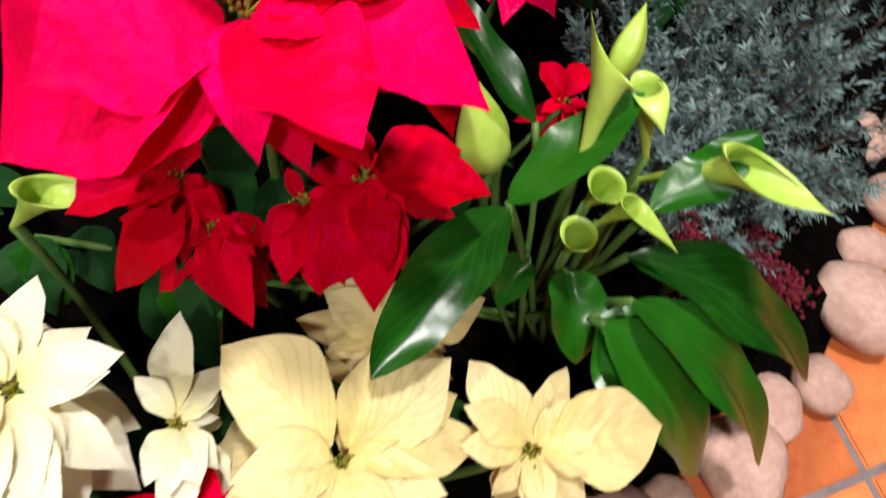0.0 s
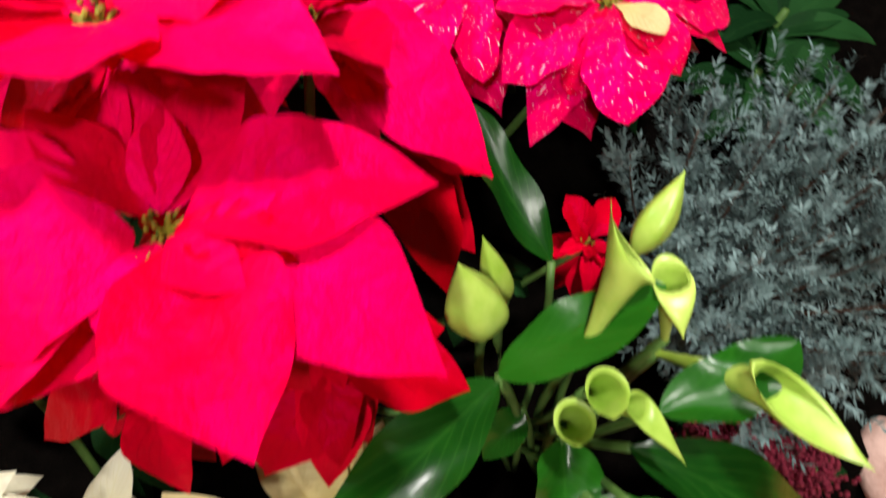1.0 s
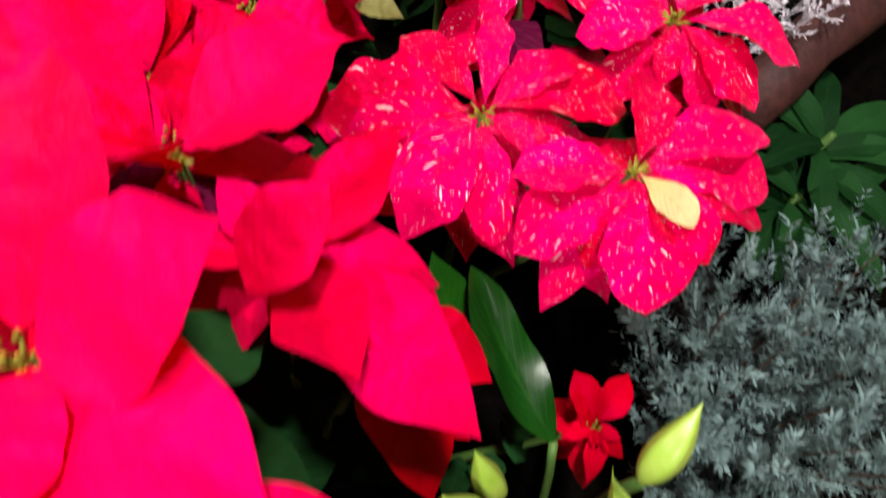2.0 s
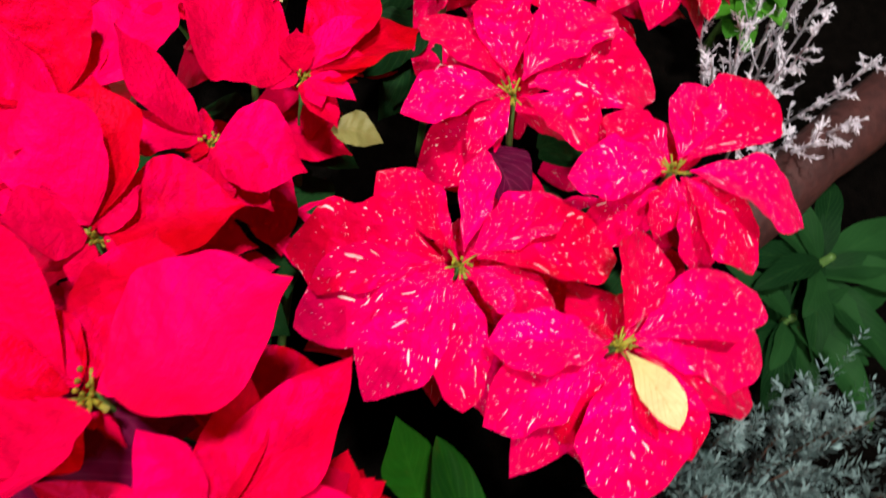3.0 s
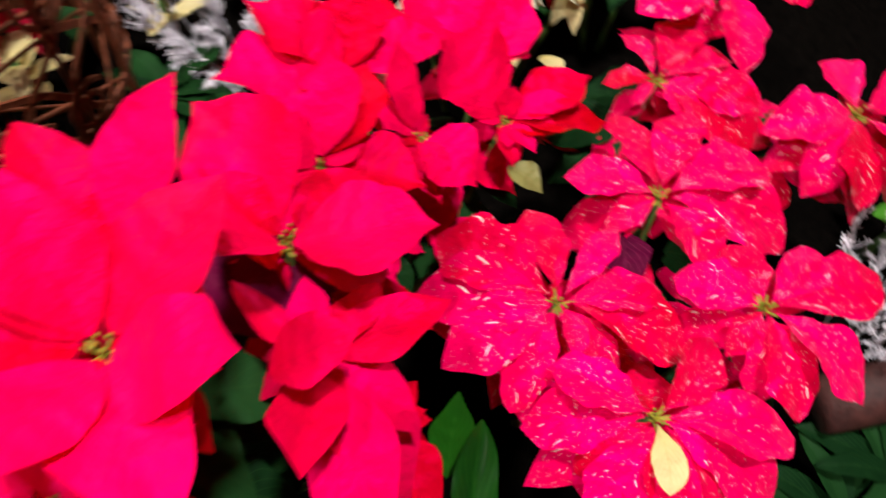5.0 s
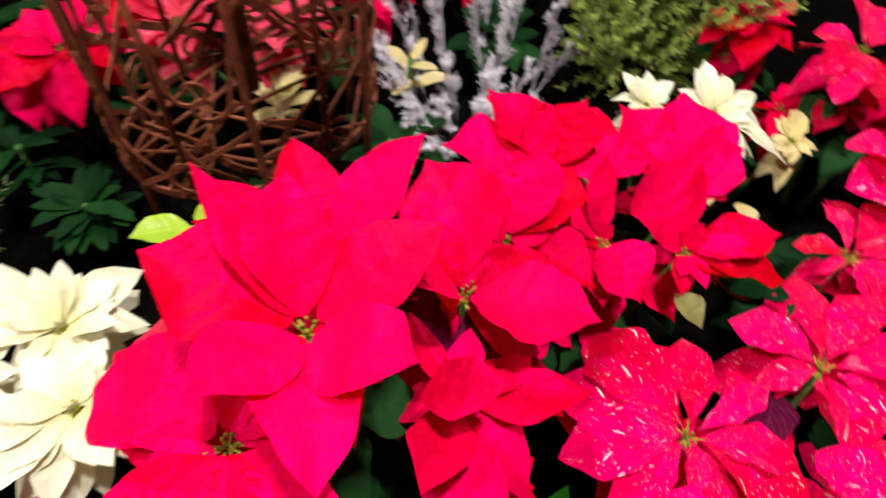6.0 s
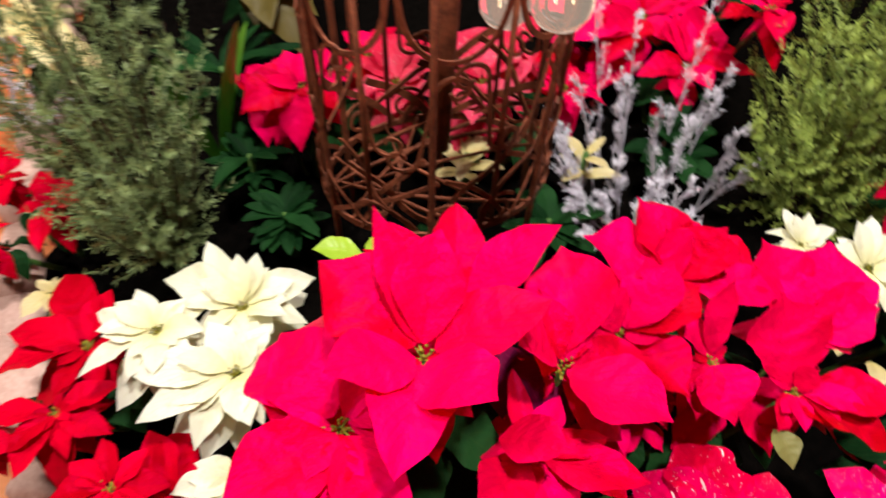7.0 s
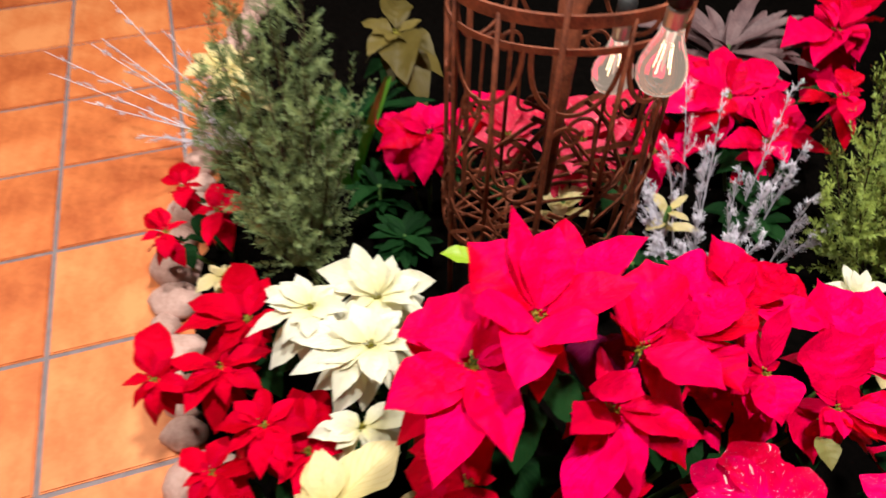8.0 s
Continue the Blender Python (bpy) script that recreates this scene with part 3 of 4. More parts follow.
flower_head('white_a', 'white', (0.445, 0.555, 0.344), [(98, 0.099, 0.030, 0.42), (53, 0.066, 0.030, 0.60), (3, 0.098, -0.000, 0.55), (-37, 0.084, -0.010, 0.50), (134, 0.117, 0.000, 0.50), (-159, 0.073, -0.010, 0.50), (-89, 0.075, 0.020, 0.50)])
flower_head('white_a', 'white', (0.341, 0.562, 0.35), [(137, 0.085, 0.000, 0.50), (-174, 0.104, -0.020, 0.40), (-142, 0.068, -0.020, 0.50), (98, 0.066, 0.010, 0.50), (8, 0.065, 0.000, 0.50), (-62, 0.067, 0.000, 0.50)])
flower_head('white_a', 'white', (0.373, 0.379, 0.28), [(170, 0.079, -0.010, 0.50), (137, 0.048, 0.000, 0.40), (-90, 0.028, -0.020, 0.50), (-13, 0.090, 0.010, 0.50), (-50, 0.059, -0.010, 0.50)])
flower_head('cream_a', 'cream', (0.304, 0.267, 0.3), [(30, 0.132, 0.000, 0.60), (108, 0.064, -0.020, 0.60), (-66, 0.114, 0.010, 0.50), (-78, 0.107, -0.020, 0.50), (-99, 0.116, -0.020, 0.45), (-150, 0.068, -0.020, 0.55), (90, 0.097, -0.030, 0.50), (162, 0.068, -0.020, 0.55)])
flower_head('cream_a', 'cream', (0.264, 0.124, 0.29), [(-98, 0.114, 0.000, 0.66), (16, 0.086, 0.010, 0.50), (-48, 0.085, -0.020, 0.35), (119, 0.042, -0.030, 0.40), (170, 0.062, -0.020, 0.50), (-155, 0.068, -0.020, 0.50)])
flower_head('cream_a', 'cream', (0.388, 0.197, 0.28), [(17, 0.109, 0.000, 0.55), (59, 0.087, -0.010, 0.50), (-27, 0.063, 0.000, 0.50), (-83, 0.088, 0.000, 0.50), (-149, 0.059, -0.020, 0.50), (114, 0.051, -0.020, 0.50)])
flower_head('cream_b', 'cream', (0.204, 0.77, 0.235), [(-154, 0.057, 0.000, 0.50), (129, 0.033, 0.010, 0.50), (27, 0.026, 0.010, 0.50), (-43, 0.031, -0.000, 0.50)])
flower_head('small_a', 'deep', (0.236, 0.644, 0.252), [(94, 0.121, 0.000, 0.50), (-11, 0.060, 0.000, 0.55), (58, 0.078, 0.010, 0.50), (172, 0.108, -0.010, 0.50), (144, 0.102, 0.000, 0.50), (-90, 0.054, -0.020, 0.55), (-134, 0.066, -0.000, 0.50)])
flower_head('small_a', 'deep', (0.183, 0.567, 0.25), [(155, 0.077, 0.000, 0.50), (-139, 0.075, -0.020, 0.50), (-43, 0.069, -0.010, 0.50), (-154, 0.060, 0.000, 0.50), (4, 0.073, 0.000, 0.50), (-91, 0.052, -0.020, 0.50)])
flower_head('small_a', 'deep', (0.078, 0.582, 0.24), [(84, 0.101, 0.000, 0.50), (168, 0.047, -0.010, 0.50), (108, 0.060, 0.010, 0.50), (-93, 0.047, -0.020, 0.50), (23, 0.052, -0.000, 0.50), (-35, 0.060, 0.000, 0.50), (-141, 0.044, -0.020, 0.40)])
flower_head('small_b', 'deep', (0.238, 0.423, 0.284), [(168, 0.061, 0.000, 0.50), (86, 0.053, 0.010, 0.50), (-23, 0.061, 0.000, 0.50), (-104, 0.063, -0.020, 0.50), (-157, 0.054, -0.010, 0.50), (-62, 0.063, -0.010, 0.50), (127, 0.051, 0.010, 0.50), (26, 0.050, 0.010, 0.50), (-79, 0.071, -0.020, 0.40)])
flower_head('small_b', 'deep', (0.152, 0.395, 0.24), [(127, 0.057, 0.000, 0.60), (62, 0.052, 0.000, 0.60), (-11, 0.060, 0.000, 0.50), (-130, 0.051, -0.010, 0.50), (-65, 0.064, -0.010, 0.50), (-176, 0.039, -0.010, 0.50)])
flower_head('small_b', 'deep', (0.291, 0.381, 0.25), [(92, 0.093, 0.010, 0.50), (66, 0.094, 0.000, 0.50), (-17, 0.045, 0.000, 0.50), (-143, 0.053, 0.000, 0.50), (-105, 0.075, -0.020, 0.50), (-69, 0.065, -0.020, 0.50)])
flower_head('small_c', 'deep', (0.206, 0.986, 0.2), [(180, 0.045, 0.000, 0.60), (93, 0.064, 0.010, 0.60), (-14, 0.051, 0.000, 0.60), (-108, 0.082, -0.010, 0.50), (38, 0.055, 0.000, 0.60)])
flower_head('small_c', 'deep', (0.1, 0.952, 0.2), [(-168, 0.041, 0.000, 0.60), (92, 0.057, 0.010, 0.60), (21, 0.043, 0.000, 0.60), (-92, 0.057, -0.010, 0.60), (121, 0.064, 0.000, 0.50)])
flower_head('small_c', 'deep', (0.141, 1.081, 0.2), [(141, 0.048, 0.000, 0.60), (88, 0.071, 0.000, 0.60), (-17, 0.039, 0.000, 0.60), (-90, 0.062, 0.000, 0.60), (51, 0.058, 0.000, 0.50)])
flower_head('far_a', 'red', (0.664, 1.001, 0.28), [(-169, 0.118, 0.000, 0.60), (148, 0.086, 0.020, 0.60), (93, 0.072, 0.030, 0.60), (42, 0.095, 0.020, 0.60), (-11, 0.084, 0.000, 0.60), (-113, 0.113, -0.050, 0.60), (-57, 0.092, -0.020, 0.60)])
flower_head('far_a', 'pinkspk', (0.826, 0.955, 0.27), [(114, 0.105, 0.000, 0.60), (79, 0.143, 0.000, 0.60), (33, 0.129, 0.000, 0.60), (-57, 0.087, 0.000, 0.60), (-125, 0.096, 0.000, 0.60), (-174, 0.093, 0.000, 0.60)])
flower_head('far_b', 'pinkspk', (0.968, 0.891, 0.27), [(99, 0.109, 0.000, 0.60), (69, 0.161, 0.000, 0.60), (31, 0.132, 0.000, 0.60), (-68, 0.093, 0.000, 0.60), (-127, 0.113, 0.000, 0.60), (-166, 0.105, 0.000, 0.60), (52, 0.172, 0.000, 0.60)])
flower_head('far_a', 'red', (0.612, 1.04, 0.24), [(-162, 0.065, 0.000, 0.60), (101, 0.084, 0.020, 0.60), (46, 0.106, 0.020, 0.60), (-57, 0.080, -0.020, 0.60), (-113, 0.095, -0.030, 0.60)])
flower_head('far_b', 'red', (0.822, 1.08, 0.24), [(-159, 0.099, 0.000, 0.60), (95, 0.094, 0.000, 0.60), (39, 0.105, 0.000, 0.60), (-53, 0.105, -0.000, 0.60), (-110, 0.120, 0.000, 0.60)])
flower_head('far_b', 'pinkspk', (1.084, 0.978, 0.24), [(163, 0.064, 0.000, 0.60), (77, 0.109, 0.000, 0.60), (39, 0.130, 0.000, 0.60), (-67, 0.080, 0.000, 0.60), (-122, 0.122, 0.000, 0.60)])
flower_head('far_b', 'red', (1.114, 0.832, 0.25), [(145, 0.060, 0.000, 0.60), (79, 0.118, 0.000, 0.60), (-41, 0.077, -0.020, 0.50), (16, 0.068, 0.000, 0.60), (-105, 0.067, -0.020, 0.50)])
flower_head('far_c', 'red', (1.37, 0.801, 0.24), [(171, 0.110, 0.000, 0.55), (-138, 0.100, 0.000, 0.50), (-35, 0.139, -0.000, 0.45), (35, 0.149, 0.030, 0.60), (73, 0.120, 0.020, 0.60), (-2, 0.117, 0.010, 0.50)])
flower_head('far_c', 'red', (1.365, 0.947, 0.26), [(66, 0.150, 0.040, 0.55), (102, 0.128, 0.020, 0.50), (-3, 0.160, 0.010, 0.60), (176, 0.207, -0.010, 0.60), (-152, 0.161, -0.020, 0.60), (23, 0.175, 0.020, 0.50), (-74, 0.089, -0.020, 0.50)])
flower_head('far_d', 'red', (1.778, 1.101, 0.27), [(-172, 0.189, 0.000, 0.55), (92, 0.097, 0.020, 0.60), (-96, 0.112, -0.020, 0.60), (0, 0.140, 0.000, 0.60), (51, 0.307, -0.000, 0.60), (-144, 0.167, -0.020, 0.50)])
flower_head('far_d', 'red', (1.246, 1.0, 0.22), [(-162, 0.076, 0.000, 0.50), (94, 0.097, 0.000, 0.60), (3, 0.063, 0.000, 0.60), (43, 0.230, 0.010, 0.60)])
flower_head('far_e', 'white', (1.223, 0.264, 0.34), [(97, 0.055, 0.010, 0.50), (50, 0.072, 0.030, 0.50), (-12, 0.085, 0.000, 0.50), (-75, 0.123, -0.030, 0.35), (-145, 0.081, -0.020, 0.50), (-108, 0.076, -0.010, 0.50), (161, 0.062, 0.000, 0.50)])
flower_head('far_e', 'white', (1.179, 0.338, 0.33), [(129, 0.050, 0.000, 0.45), (84, 0.053, 0.020, 0.40), (42, 0.048, 0.020, 0.45), (-3, 0.057, 0.010, 0.50), (-115, 0.050, -0.020, 0.50), (-175, 0.058, 0.000, 0.50)])
flower_head('far_e', 'cream', (1.286, 0.166, 0.32), [(128, 0.030, 0.000, 0.50), (15, 0.066, 0.000, 0.50), (-49, 0.043, -0.010, 0.50), (-154, 0.043, 0.000, 0.50)])
flower_head('far_g', 'red', (1.458, 0.102, 0.34), [(119, 0.076, 0.000, 0.55), (174, 0.072, -0.010, 0.55), (-99, 0.062, -0.010, 0.55), (-55, 0.080, 0.000, 0.50), (20, 0.109, 0.000, 0.55), (73, 0.075, 0.000, 0.50)])
flower_head('far_g', 'spk', (1.431, 0.176, 0.39), [(109, 0.067, 0.000, 0.55), (-168, 0.101, -0.020, 0.55), (-123, 0.087, -0.020, 0.55), (-19, 0.093, 0.000, 0.55), (28, 0.127, 0.000, 0.55), (168, 0.089, 0.000, 0.50)])
flower_head('far_f', 'red', (1.49, 0.343, 0.3), [(69, 0.123, 0.000, 0.60), (166, 0.117, 0.000, 0.50), (-154, 0.110, -0.010, 0.60), (-97, 0.082, 0.000, 0.60), (-6, 0.120, 0.000, 0.60), (39, 0.131, 0.010, 0.60), (21, 0.209, 0.000, 0.50)])
flower_head('far_f', 'red', (1.377, 0.215, 0.28), [(132, 0.041, 0.000, 0.60), (-164, 0.069, 0.000, 0.50), (-72, 0.051, 0.000, 0.60), (3, 0.076, 0.000, 0.60)])
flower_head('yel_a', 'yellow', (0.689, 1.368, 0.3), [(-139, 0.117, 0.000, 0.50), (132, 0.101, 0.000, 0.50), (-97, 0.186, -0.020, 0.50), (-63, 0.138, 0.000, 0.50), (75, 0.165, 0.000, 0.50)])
flower_head('far_d', 'red', (1.404, 0.704, 0.42), [(106, 0.044, 0.000, 0.50), (54, 0.101, 0.000, 0.50), (5, 0.049, 0.000, 0.50), (-126, 0.092, 0.000, 0.50)])
flower_head('yel_b', 'cream', (0.281, 1.271, 0.33), [(149, 0.097, 0.000, 0.50), (93, 0.125, 0.000, 0.50), (-65, 0.116, 0.000, 0.50), (-90, 0.112, 0.000, 0.50), (45, 0.105, 0.000, 0.50)])


def extra_leaf(plant, a, b, width, mat, label=""):
    root, rng = PLANTS[plant], random.Random(int(1000 * (b[0] + 3 * b[1] + 20)))
    a, b = Vector(a) - PLANT_BASE[plant], Vector(b) - PLANT_BASE[plant]
    d = b - a
    v, f, uv = blade(math.degrees(math.atan2(d.y, d.x)), math.hypot(d.x, d.y), d.z, width, rng, start=0.0, fold=0.25, arch=0.18)
    mesh_object("leaf", [p + a for p in v], f, mat, root, label, uvs=uv)


extra_leaf("red_a", (0.595, 0.196, 0.575), (0.631, 0.157, 0.605), 0.7, RED)
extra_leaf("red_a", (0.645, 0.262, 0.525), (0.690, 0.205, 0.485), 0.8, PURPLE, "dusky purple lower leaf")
extra_leaf("red_a", (0.727, 0.236, 0.470), (0.708, 0.190, 0.430), 0.75, GREEN)
extra_leaf("red_b", (1.120, 0.205, 0.330), (1.080, 0.180, 0.350), 0.5, CREAM, "pale cream lower leaf")
extra_leaf("red_b", (1.130, 0.160, 0.330), (1.095, 0.125, 0.350), 0.5, CREAM, "pale cream lower leaf")
extra_leaf("red_b", (0.918, 0.135, 0.390), (0.912, 0.093, 0.380), 0.75, DRYLEAF, "olive green drying leaf")
extra_leaf("red_b", (1.009, 0.306, 0.360), (0.951, 0.303, 0.350), 0.6, DRYLEAF, "olive green drying leaf")
extra_leaf("red_b", (0.739, 0.258, 0.340), (0.687, 0.229, 0.330), 0.8, GREEN)
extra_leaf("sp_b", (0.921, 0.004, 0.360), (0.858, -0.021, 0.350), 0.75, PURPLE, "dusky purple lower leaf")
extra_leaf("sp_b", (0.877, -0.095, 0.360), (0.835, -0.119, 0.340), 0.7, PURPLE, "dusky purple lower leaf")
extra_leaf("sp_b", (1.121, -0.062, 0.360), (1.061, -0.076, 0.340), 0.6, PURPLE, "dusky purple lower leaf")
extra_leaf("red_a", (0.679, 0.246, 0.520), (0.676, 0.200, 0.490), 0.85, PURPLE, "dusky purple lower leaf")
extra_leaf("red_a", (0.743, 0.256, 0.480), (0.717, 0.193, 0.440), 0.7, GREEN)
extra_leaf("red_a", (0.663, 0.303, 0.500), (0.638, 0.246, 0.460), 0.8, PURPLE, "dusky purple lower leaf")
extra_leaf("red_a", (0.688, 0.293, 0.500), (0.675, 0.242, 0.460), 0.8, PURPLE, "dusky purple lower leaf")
extra_leaf("cream_a", (0.593, 0.486, 0.240), (0.526, 0.480, 0.200), 0.8, GREEN)
extra_leaf("cream_a", (0.601, 0.438, 0.220), (0.533, 0.429, 0.200), 0.7, GREEN)
extra_leaf("cream_a", (0.527, 0.383, 0.240), (0.428, 0.350, 0.200), 0.55, GREEN)
extra_leaf("cream_a", (0.396, 0.333, 0.220), (0.342, 0.363, 0.200), 0.6, GREEN)
extra_leaf("sp_a", (0.632, 0.067, 0.300), (0.696, 0.090, 0.360), 0.45, GLOSSY, "glossy green upright leaf")



# ---- calla plant ----
def leaf_between(name, a, b, width, mat, parent, rng, **kw):
    a, b = Vector(a), Vector(b)
    d = b - a
    v, f, uv = blade(math.degrees(math.atan2(d.y, d.x)), math.hypot(d.x, d.y), d.z, width, rng, **kw)
    return mesh_object(name, [p + a for p in v], f, mat, parent, uvs=uv)


def spathe(base, mouth, tip, radius, parent, mat=None, frill=0.5, wide=1.6):
    """A calla bloom: a throat rolled from base to mouth that flares into a rolled rim, drawn out on one side to a curled tip."""
    base, mouth, tip = Vector(base), Vector(mouth), Vector(tip)
    ax = (mouth - base).normalized()
    a = tip - mouth
    a = (a - ax * a.dot(ax)).normalized()
    b = ax.cross(a)
    cols, verts, faces = 28, [], []
    for i in range(19):
        for j in range(cols):
            ph = 2 * math.pi * j / cols
            out = a * math.cos(ph) + b * math.sin(ph)
            u = min(i / 10, 1.0)
            r = radius * (0.24 + 0.76 * u ** 1.3) * (1 + 0.05 * math.sin(3 * ph + 4 * u))
            p = base.lerp(mouth, u) + out * r
            if i > 10:
                v = (i - 10) / 8
                w = ((1 + math.cos(ph)) / 2) ** wide
                roll = out * math.sin(v * 1.9) + ax * (0.5 * math.sin(v * 2.6) - 0.25 * v)
                p = p + roll * radius * frill * (1 - 0.6 * w)
                p = p.lerp(tip + b * (radius * 0.9 * math.sin(ph) * (1 - v)), w * v ** 0.8)
                p += ax * (radius * 0.35 * w * math.sin(math.pi * v))
            verts.append(p)
    for i in range(18):
        for j in range(cols):
            k = (j + 1) % cols
            faces.append((i * cols + j, i * cols + k, (i + 1) * cols + k, (i + 1) * cols + j))
    ob = mesh_object("spathe", verts, faces, mat or SPATHE, parent)
    return ob


def pitcher_bud(base, tip, radius, parent):
    """A calla bloom still rolled shut, ribbed, swelling above its stalk and drawn to a point."""
    base, tip = Vector(base), Vector(tip)
    ax = (tip - base).normalized()
    a = ax.cross(Vector((0.2, 0.9, 0.1))).normalized()
    b = ax.cross(a)
    cols, verts, faces = 36, [], []
    for i in range(17):
        u = i / 16
        r = max(radius * 2.35 * (u + 0.03) ** 0.7 * (1 - u) ** 1.15, 0.0004)
        for j in range(cols):
            ph = 2 * math.pi * j / cols + 0.4 * u
            rib = 1 + 0.07 * math.cos(5 * ph) * math.sin(math.pi * u)
            verts.append(base.lerp(tip, u) + (a * math.cos(ph) + b * math.sin(ph)) * r * rib + a * (0.25 * radius * math.sin(2.6 * u)))
    for i in range(16):
        for j in range(cols):
            k = (j + 1) % cols
            faces.append((i * cols + j, i * cols + k, (i + 1) * cols + k, (i + 1) * cols + j))
    return mesh_object("spathe", verts, faces, SPATHE, parent, "lime-green bloom still rolled shut")


def calla():
    rng = random.Random(4)
    root = empty("calla_lily", (0, 0, 0), "calla lily with glossy green leaves and lime-green blooms", "calla lily")
    L = [((0.444, 0.085, 0.355), (0.342, 0.233, 0.360), 0.36), ((0.446, 0.085, 0.360), (0.469, -0.019, 0.440), 0.40),
         ((0.548, 0.004, 0.30), (0.680, 0.062, 0.365), 0.32), ((0.402, 0.030, 0.280), (0.327, 0.037, 0.230), 0.75),
         ((0.383, -0.006, 0.330), (0.243, -0.216, 0.170), 0.24), ((0.347, 0.003, 0.320), (0.182, -0.145, 0.130), 0.26),
         ((0.340, 0.026, 0.300), (0.196, -0.078, 0.130), 0.36), ((0.435, 0.051, 0.260), (0.404, 0.085, 0.220), 0.6),
         ((0.398, -0.014, 0.380), (0.422, -0.107, 0.420), 0.5), ((0.353, 0.018, 0.280), (0.250, -0.036, 0.170), 0.6),
         ((0.522, 0.368, 0.240), (0.440, 0.353, 0.200), 0.6), ((0.590, 0.476, 0.240), (0.534, 0.469, 0.200), 0.7)]
    for a, b, w in L:
        leaf_between("leaf", a, b, w, GLOSSY, root, rng, arch=0.12, fold=rng.uniform(0.2, 0.45), wave=0.24, start=0.0, shape="lance", pleats=0.25, twist=rng.uniform(-0.3, 0.3))
        v, f = tube(bezier((0.42 + rng.uniform(-.03, .03), 0.0 + rng.uniform(-.03, .03), SOIL_Z), ((a[0] + 0.42) / 2, a[1] / 2, a[2] * 0.7), a, 6), 0.004, 6)
        mesh_object("leaf_stalk", v, f, STEM, root)
    blooms = [((0.448, -0.050, 0.330), (0.396, -0.070, 0.425), (0.335, -0.108, 0.440), 0.013, 0.9, 0.75),
              ((0.448, 0.030, 0.390), (0.478, 0.010, 0.446), (0.513, 0.023, 0.492), 0.013, 0.6, 0.8),
              ((0.450, -0.040, 0.370), (0.474, -0.024, 0.440), (0.434, -0.022, 0.432), 0.012, 0.5, 1.0),
              ((0.423, 0.028, 0.370), (0.413, 0.032, 0.418), (0.395, 0.034, 0.424), 0.012, 0.3, 3.0),
              ((0.415, 0.012, 0.340), (0.404, 0.002, 0.388), (0.362, -0.028, 0.366), 0.009, 0.3, 2.0),
              ((0.412, 0.030, 0.300), (0.406, 0.037, 0.351), (0.388, 0.040, 0.358), 0.012, 0.4, 3.0),
              ((0.545, 0.455, 0.340), (0.538, 0.420, 0.385), (0.530, 0.375, 0.375), 0.013, 0.5, 0.9)]
    feet = []
    for a, m, b, r, fr, wd in blooms:
        spathe(a, m, b, r, root, SPATHE, fr, wd)
        feet.append(a)
    for a, b, r in (((0.507, -0.022, 0.405), (0.548, -0.058, 0.442), 0.017), ((0.487, 0.084, 0.350), (0.515, 0.108, 0.425), 0.03), ((0.512, 0.060, 0.330), (0.540, 0.082, 0.400), 0.016)):
        pitcher_bud(a, b, r, root)
        feet.append(a)
    for a in feet:
        v, f = tube(bezier((0.42 + rng.uniform(-.03, .03), (a[1] if a[1] > 0.3 else 0.0) + rng.uniform(-.03, .03), SOIL_Z), (a[0], a[1], a[2] * 0.6), Vector(a), 6), 0.0045, 6)
        mesh_object("flower_stalk", v, f, STEM, root)
    return root


calla()


# ---- conifers and silver bushes ----
def needle_cloud(paths, count, length, width, rng, lift=0.7):
    """Thin pointed needles round twig paths; returns verts and faces."""
    verts, faces = [], []
    for pts in paths:
        for k in range(count):
            s = (k + rng.random()) / count * (len(pts) - 1)
            i = min(int(s), len(pts) - 2)
            p = pts[i].lerp(pts[i + 1], s - i)
            d = (pts[i + 1] - pts[i]).normalized()
            o = Vector((rng.gauss(0, 1), rng.gauss(0, 1), rng.gauss(0, 1)))
            o -= d * o.dot(d)
            o.normalize()
            n = (d * lift + o).normalized()
            w = n.cross(d)
            if w.length < 0.01:
                continue
            w.normalize()
            ln = length * rng.uniform(0.6, 1.2)
            b = len(verts)
            verts += [p - w * width * 0.4, p + n * ln * 0.5 - w * width, p + n * ln, p + n * ln * 0.5 + w * width]
            faces.append((b, b + 1, b + 2, b + 3))
    return verts, faces


